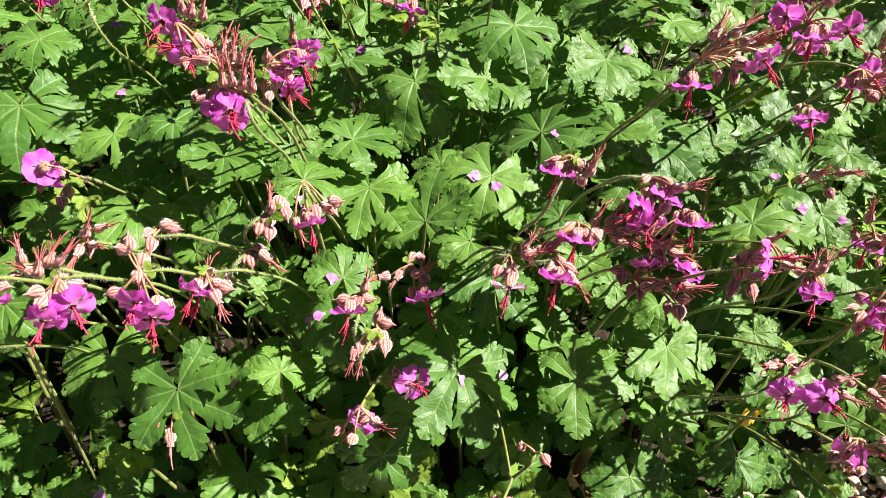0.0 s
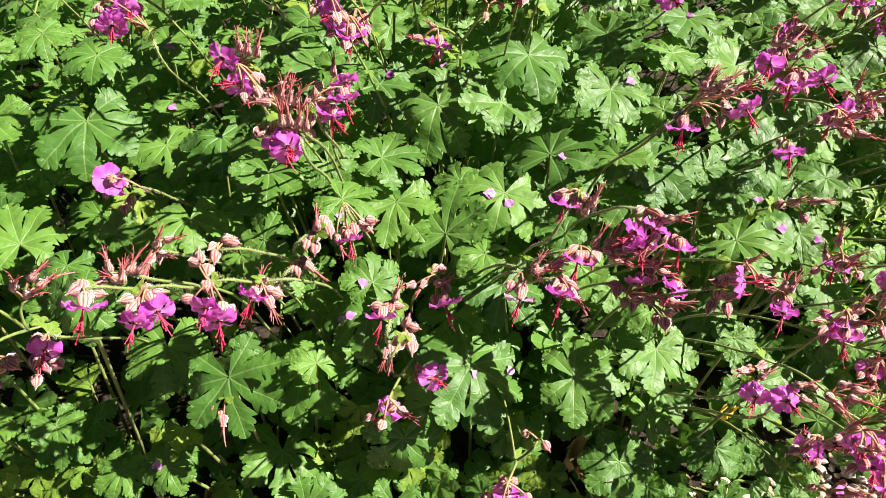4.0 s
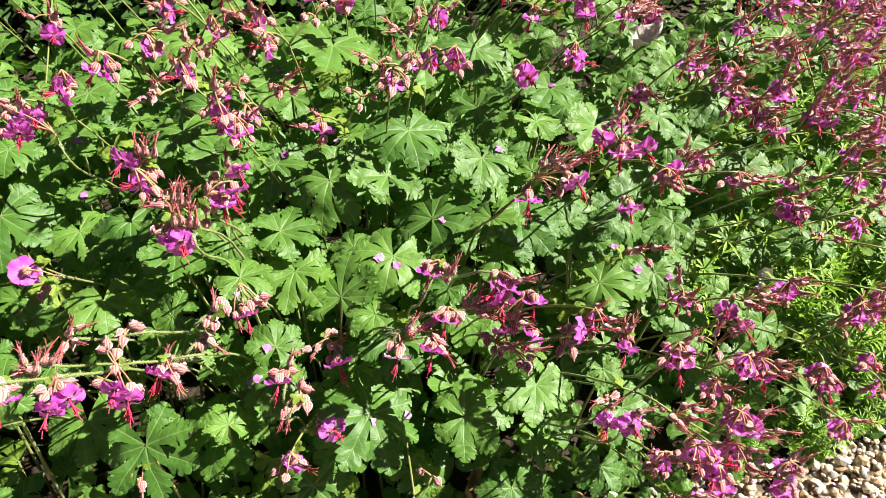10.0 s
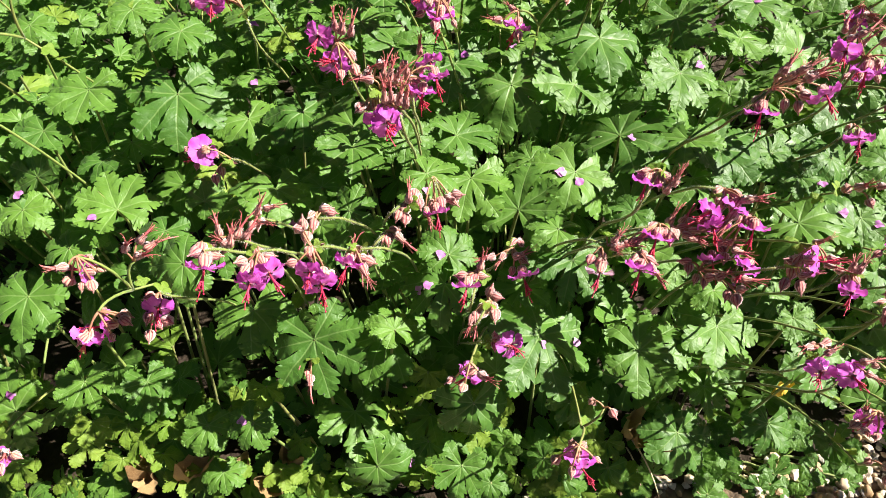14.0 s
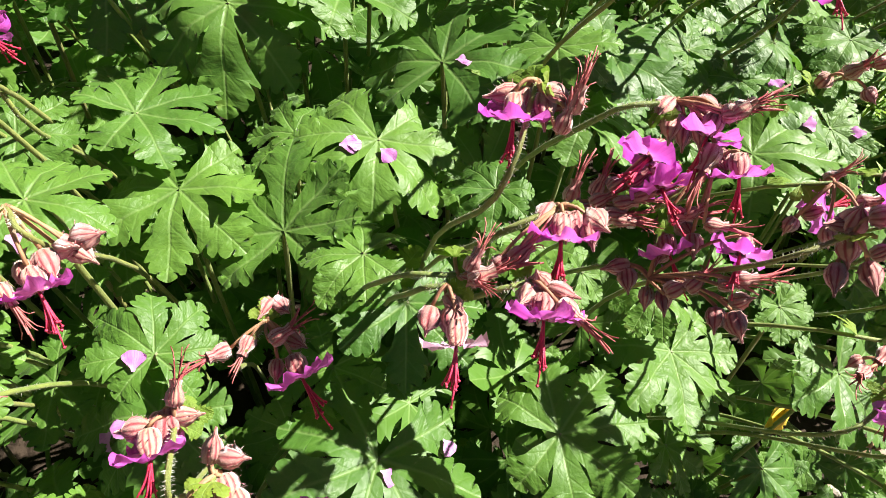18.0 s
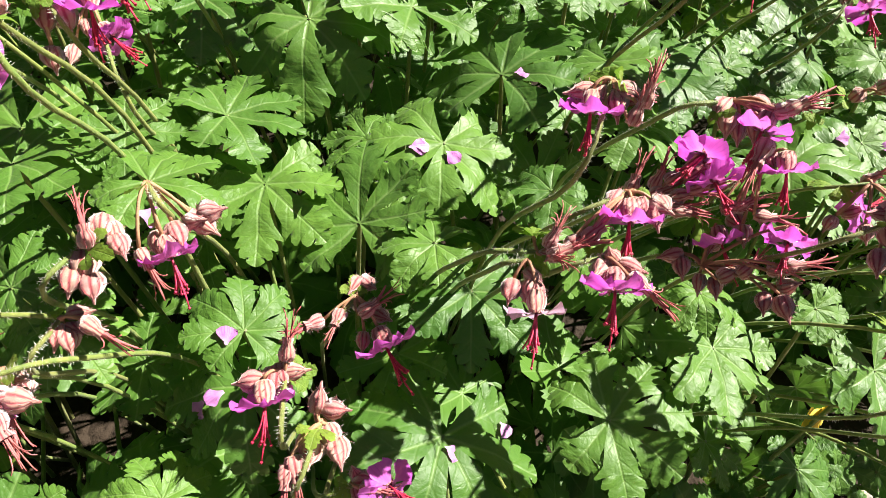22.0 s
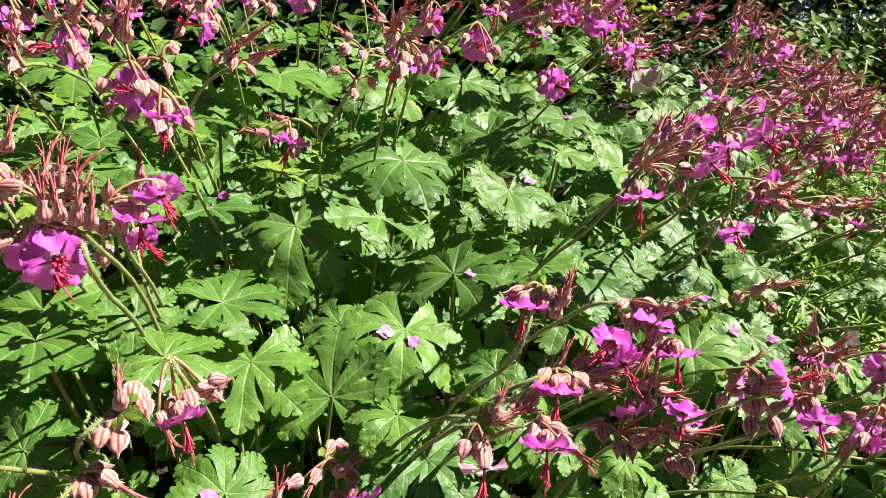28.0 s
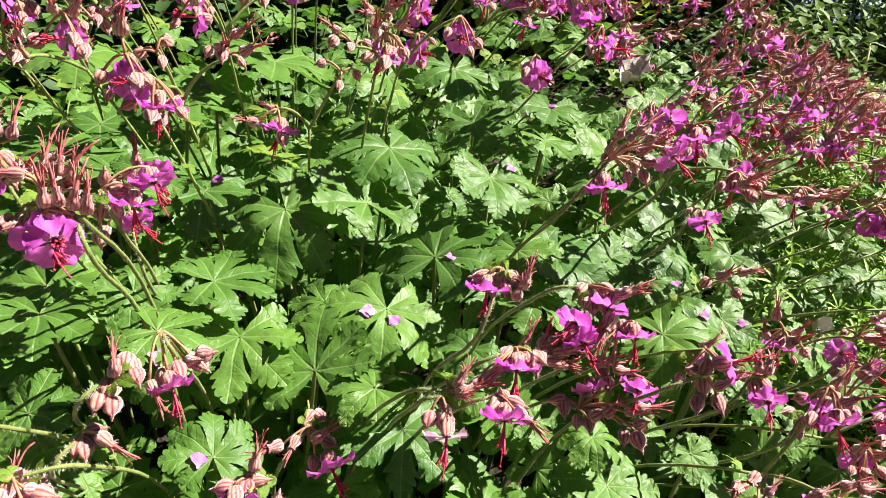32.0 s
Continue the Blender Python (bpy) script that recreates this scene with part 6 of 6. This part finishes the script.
# ---------------------------------------------------------------- background
def shrub(name, label, x, y, rx, ry, z0, z1, leaves, size, mat, stems, seed, stem_top=0.6):
    """A shrub: thin stems from the ground and a crown of many small pointed leaves in clumps."""
    r = random.Random(seed)
    top = new(name)
    top.location = (x, y, 0)
    tagged(top, label, "shrub")
    tips = []
    for k in range(stems):
        t, q = r.uniform(0, 6.28), math.sqrt(r.random())
        foot = Vector((q * rx * 0.6 * math.cos(t), q * ry * 0.6 * math.sin(t), 0))
        head = Vector((q * rx * math.cos(t) * 1.05 + r.uniform(-0.06, 0.06), q * ry * math.sin(t) * 1.05, z0 + (z1 - z0) * r.uniform(stem_top * 0.6, stem_top * 1.5)))
        verts, faces = [], []
        path = bend(foot, foot.lerp(head, 0.5) + Vector((r.uniform(-0.04, 0.04), r.uniform(-0.04, 0.04), 0.05)), head, 6)
        rad = r.uniform(0.0025, 0.0055)
        tube(verts, faces, path, [rad * (1 - 0.1 * i) for i in range(7)], 5)
        piece("stem", mesh_of("shrub_stem", verts, faces, M_BARK), top, Matrix())
        tips += path[3:]
    verts, faces = [], []
    clumps = []
    for k in range(max(12, leaves // 28)):
        t, q = r.uniform(0, 6.28), r.random() ** 0.4
        h = r.random()
        wide = math.sin(math.pi * (0.18 + 0.74 * h)) ** 0.6
        clumps.append(Vector((q * rx * wide * math.cos(t), q * ry * wide * math.sin(t), z0 + (z1 - z0) * h)))
    for k in range(leaves):
        c = r.choice(clumps)
        p = c + Vector((r.gauss(0, 0.055), r.gauss(0, 0.055), r.gauss(0, 0.05)))
        if p.z < 0.02:
            p.z = 0.02 + r.random() * 0.05
        d = Vector((r.uniform(-1, 1), r.uniform(-1, 1), r.uniform(-0.7, 0.5))).normalized()
        s = d.cross(Vector((r.uniform(-0.4, 0.4), r.uniform(-0.4, 0.4), 1))).normalized()
        u = s.cross(d)
        ln, w = size * r.uniform(0.7, 1.3), size * r.uniform(0.22, 0.34)
        a = len(verts)
        verts += [tuple(p), tuple(p + d * ln * 0.35 + s * w + u * w * 0.3), tuple(p + d * ln * 0.75 + s * w * 0.75 + u * w * 0.2), tuple(p + d * ln - u * w * 0.3), tuple(p + d * ln * 0.75 - s * w * 0.75 + u * w * 0.2), tuple(p + d * ln * 0.35 - s * w + u * w * 0.3), tuple(p + d * ln * 0.5)]
        faces += [(a, a + 1, a + 6), (a + 1, a + 2, a + 6), (a + 2, a + 3, a + 6), (a + 3, a + 4, a + 6), (a + 4, a + 5, a + 6), (a + 5, a, a + 6)]
    tagged(piece("crown", mesh_of("crown", verts, faces, mat), top, Matrix()), kind="stuff")
    return top


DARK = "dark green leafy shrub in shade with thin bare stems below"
shrub("shrub", DARK, 1.45, 1.90, 0.50, 0.40, 0.26, 1.15, 7000, 0.034, M_SHRUB_SHADED, 60, 1)
shrub("shrub", DARK, 2.40, 2.30, 0.50, 0.45, 0.24, 1.15, 6000, 0.034, M_SHRUB_SHADED, 34, 2)
shrub("shrub", DARK, 0.95, 2.00, 0.45, 0.40, 0.16, 1.10, 6500, 0.034, M_SHRUB_SHADED, 24, 3)
shrub("shrub", DARK, 0.30, 1.75, 0.50, 0.35, 0.05, 1.00, 4200, 0.045, M_SHRUB_SHADED, 16, 4)
shrub("shrub", DARK, -0.45, 1.65, 0.55, 0.35, 0.04, 1.00, 4200, 0.045, M_SHRUB_SHADED, 14, 5)
shrub("shrub", DARK, -1.20, 1.55, 0.55, 0.40, 0.04, 1.00, 3200, 0.045, M_SHRUB_SHADED, 10, 6)
shrub("shrub", DARK, 2.85, 1.55, 0.45, 0.45, 0.10, 1.10, 3000, 0.05, M_SHRUB_SHADED, 18, 7)
# added backdrop row; the three tallest reach out of view to shade the shrubs
for k, (x, y, top) in enumerate(((2.3, 2.6, 2.4), (1.6, 2.55, 2.2), (0.9, 2.6, 1.7), (0.1, 2.4, 1.7), (-0.9, 2.3, 1.7), (3.1, 2.3, 2.3))):
    shrub("shrub", "tall dark green shrub added behind for backdrop and shade", x, y, 0.60, 0.40, 0.02, top, 5200, 0.070, M_SHRUB_SHADED, 10, 30 + k)
shrub("low_shrub", "yellow-green bushy plant lit by the sun behind the bed", 0.56, 1.45, 0.28, 0.16, 0.10, 0.50, 3600, 0.030, M_YELLOW, 14, 8)
shrub("low_plant", "low bright green plant at the shrub's foot beside gravel", 1.70, 1.42, 0.22, 0.16, 0.02, 0.20, 1000, 0.032, M_SHRUB_SUNLIT, 8, 9)
shrub("low_plant", "low bright green plant at the shrub's foot beside gravel", 1.18, 1.35, 0.16, 0.12, 0.02, 0.16, 700, 0.032, M_SHRUB_SUNLIT, 8, 10)
shrub("low_plant", "low dark green ground cover in shade behind the bed", 0.85, 1.30, 0.26, 0.20, 0.02, 0.10, 1500, 0.018, M_SHRUB_SHADED, 8, 12)
shrub("low_plant", "low dark green ground cover in shade behind the bed", 1.12, 1.62, 0.26, 0.18, 0.02, 0.10, 1300, 0.018, M_SHRUB_SHADED, 8, 13)
shrub("low_plant", "low dark green ground cover in shade behind the bed", -0.10, 1.28, 0.40, 0.16, 0.02, 0.20, 1700, 0.034, M_SHRUB_SHADED, 8, 14)
shrub("low_plant", "low dark green ground cover in shade behind the bed", -0.70, 1.22, 0.40, 0.16, 0.02, 0.20, 1500, 0.034, M_SHRUB_SHADED, 8, 15)
shrub("low_shrub", "sunlit light green plant under the dark shrubs", 2.15, 1.95, 0.30, 0.25, 0.03, 0.42, 1800, 0.036, M_SHRUB_SUNLIT, 14, 16)
shrub("low_plant", "low bright green plant at the shrub's foot beside gravel", 2.05, 1.30, 0.25, 0.18, 0.02, 0.24, 1000, 0.035, M_SHRUB_SUNLIT, 8, 11)


def blue_flowers(x, y, seed):
    r = random.Random(seed)
    top = new("forget_me_not")
    top.location = (x, y, 0)
    tagged(top, "forget-me-not with sprays of tiny pale blue flowers", "plant", "blue flowers by the shrub")
    verts, faces = [], []
    pv2, pf2 = [], []
    for k in range(26):
        t, q = r.uniform(0, 6.28), r.uniform(0, 0.13)
        foot = Vector((q * 0.5 * math.cos(t), q * 0.5 * math.sin(t), 0))
        head = Vector((q * math.cos(t), q * math.sin(t), r.uniform(0.09, 0.17)))
        tube(verts, faces, bend(foot, foot.lerp(head, 0.5) + Vector((0, 0, 0.02)), head, 4), [0.0012] * 5, 4)
        for f in range(5):
            p = head + Vector((r.gauss(0, 0.011), r.gauss(0, 0.011), r.gauss(0, 0.008)))
            n = Vector((r.uniform(-1, 1), r.uniform(-1, 0.3), r.uniform(0.2, 1))).normalized()
            s = n.cross(Vector((0.3, 0.9, 0.1))).normalized()
            u = n.cross(s)
            a = len(pv2)
            pv2.append(tuple(p))
            for e in range(10):
                w = 2 * math.pi * e / 10
                rad = 0.0052 if e % 2 else 0.0032
                pv2.append(tuple(p + (s * math.cos(w) + u * math.sin(w)) * rad + n * 0.001))
            pf2 += [(a, a + 1 + e, a + 1 + (e + 1) % 10) for e in range(10)]
    tagged(piece("stalk", mesh_of("stems", verts, faces, M_FINE), top, Matrix()), kind="stuff")
    piece("blossom", mesh_of("blossom", pv2, pf2, M_BLUE), top, Matrix(), "tiny pale blue flowers")


for k, (x, y) in enumerate(((1.36, 1.55), (1.52, 1.50), (1.66, 1.58), (1.45, 1.66), (1.82, 1.52))):
    blue_flowers(x, y, k)

# ---------------------------------------------------------------- ground and gravel
gv = [(-60, -60, 0), (60, -60, 0), (60, 60, 0), (-60, 60, 0)]
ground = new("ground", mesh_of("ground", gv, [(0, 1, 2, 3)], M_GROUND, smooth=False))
tagged(ground, "shade-darkened soil under the plants and pale pea gravel beside them", "ground", kind="structure")


def pebble_shape(seed, detail=1):
    r = random.Random(seed)
    bm = bmesh.new()
    bmesh.ops.create_icosphere(bm, subdivisions=detail, radius=1.0)
    off = Vector((seed * 3.1, seed * 1.7, 0.3))
    for v in bm.verts:
        v.co *= 1 + 0.55 * noise.noise(v.co * 1.3 + off)
        v.co = Vector((v.co.x * 1.0, v.co.y * r.uniform(0.98, 1.02) * 0.78, v.co.z * 0.58))
    vs, fs = [v.co.copy() for v in bm.verts], [tuple(v.index for v in f.verts) for f in bm.faces]
    bm.free()
    return vs, fs


PEBBLES = [pebble_shape(i, 2) for i in range(6)]
COARSE = [pebble_shape(10 + i, 1) for i in range(6)]
PEBBLE_MESH = [mesh_of("pebble", [tuple(v) for v in vs], fs, M_STONE) for vs, fs in PEBBLES]


def pebble_pose(x, y, z, r):
    s = r.choice((0.0030, 0.0036, 0.0042, 0.005, 0.0066)) * r.uniform(0.85, 1.15)
    return Matrix.Translation((x, y, z + s * 0.42)) @ Euler((r.uniform(-0.6, 0.6), r.uniform(-0.6, 0.6), r.uniform(0, 6.28))).to_matrix().to_4x4() @ Matrix.Scale(s, 4)


gr = random.Random(3)
gravel_verts, gravel_faces = [], []
single = 0


def scatter(x0, x1, y0, y1, per_metre, ok, layers):
    global single
    for layer in range(layers):
        for _ in range(int((x1 - x0) * (y1 - y0) * per_metre)):
            x, y = gr.uniform(x0, x1), gr.uniform(y0, y1)
            if not ok(x, y):
                continue
            m = pebble_pose(x, y, 0.006 * layer, gr)
            if layer == layers - 1 and single < 300 and 0.30 < x < 0.62 and 0.10 < y < 0.27:
                single += 1
                piece("pebble", gr.choice(PEBBLE_MESH), ground, m)
                continue
            vs, fs = gr.choice(COARSE)
            o = len(gravel_verts)
            gravel_verts.extend(tuple(m @ v) for v in vs)
            gravel_faces.extend(tuple(o + i for i in f) for f in fs)


def beside(x, y):
    return y < bed_edge(x) + 0.02 + 0.03 * noise.noise(Vector((x * 9, y * 9, 0))) and (x > 0.265 + 0.05 * noise.noise(Vector((y * 20, x * 20, 4))) or gr.random() < (0.5 if x > 0.10 else 0.06))


scatter(-0.10, 0.95, 0.02, 0.40, 13000, beside, 2)
scatter(0.86, 1.9, 0.45, 1.5, 1500, lambda x, y: x > 0.97, 1)
gravel = piece("gravel", mesh_of("gravel", gravel_verts, gravel_faces, M_GRAVEL, smooth=False), ground, Matrix())
tagged(gravel, "pale ochre and grey pea gravel", kind="stuff")
bpy.context.view_layer.update()
GRAPH = bpy.context.evaluated_depsgraph_get()
# petals on the gravel
fallen_petal(0.317, 0.184)
fallen_petal(0.362, 0.200)
fallen_petal(0.389, 0.191)
fallen_petal(0.412, 0.183)
fallen_petal(0.409, 0.226)
fallen_petal(0.375, 0.172)
fallen_petal(0.491, 0.200)
fallen_petal(0.409, 0.169)
fallen_petal(0.199, 0.189)
fallen_petal(0.195, 0.195)
fallen_petal(0.432, 0.257)
fallen_petal(0.311, 0.193)
fallen_petal(0.399, 0.218)
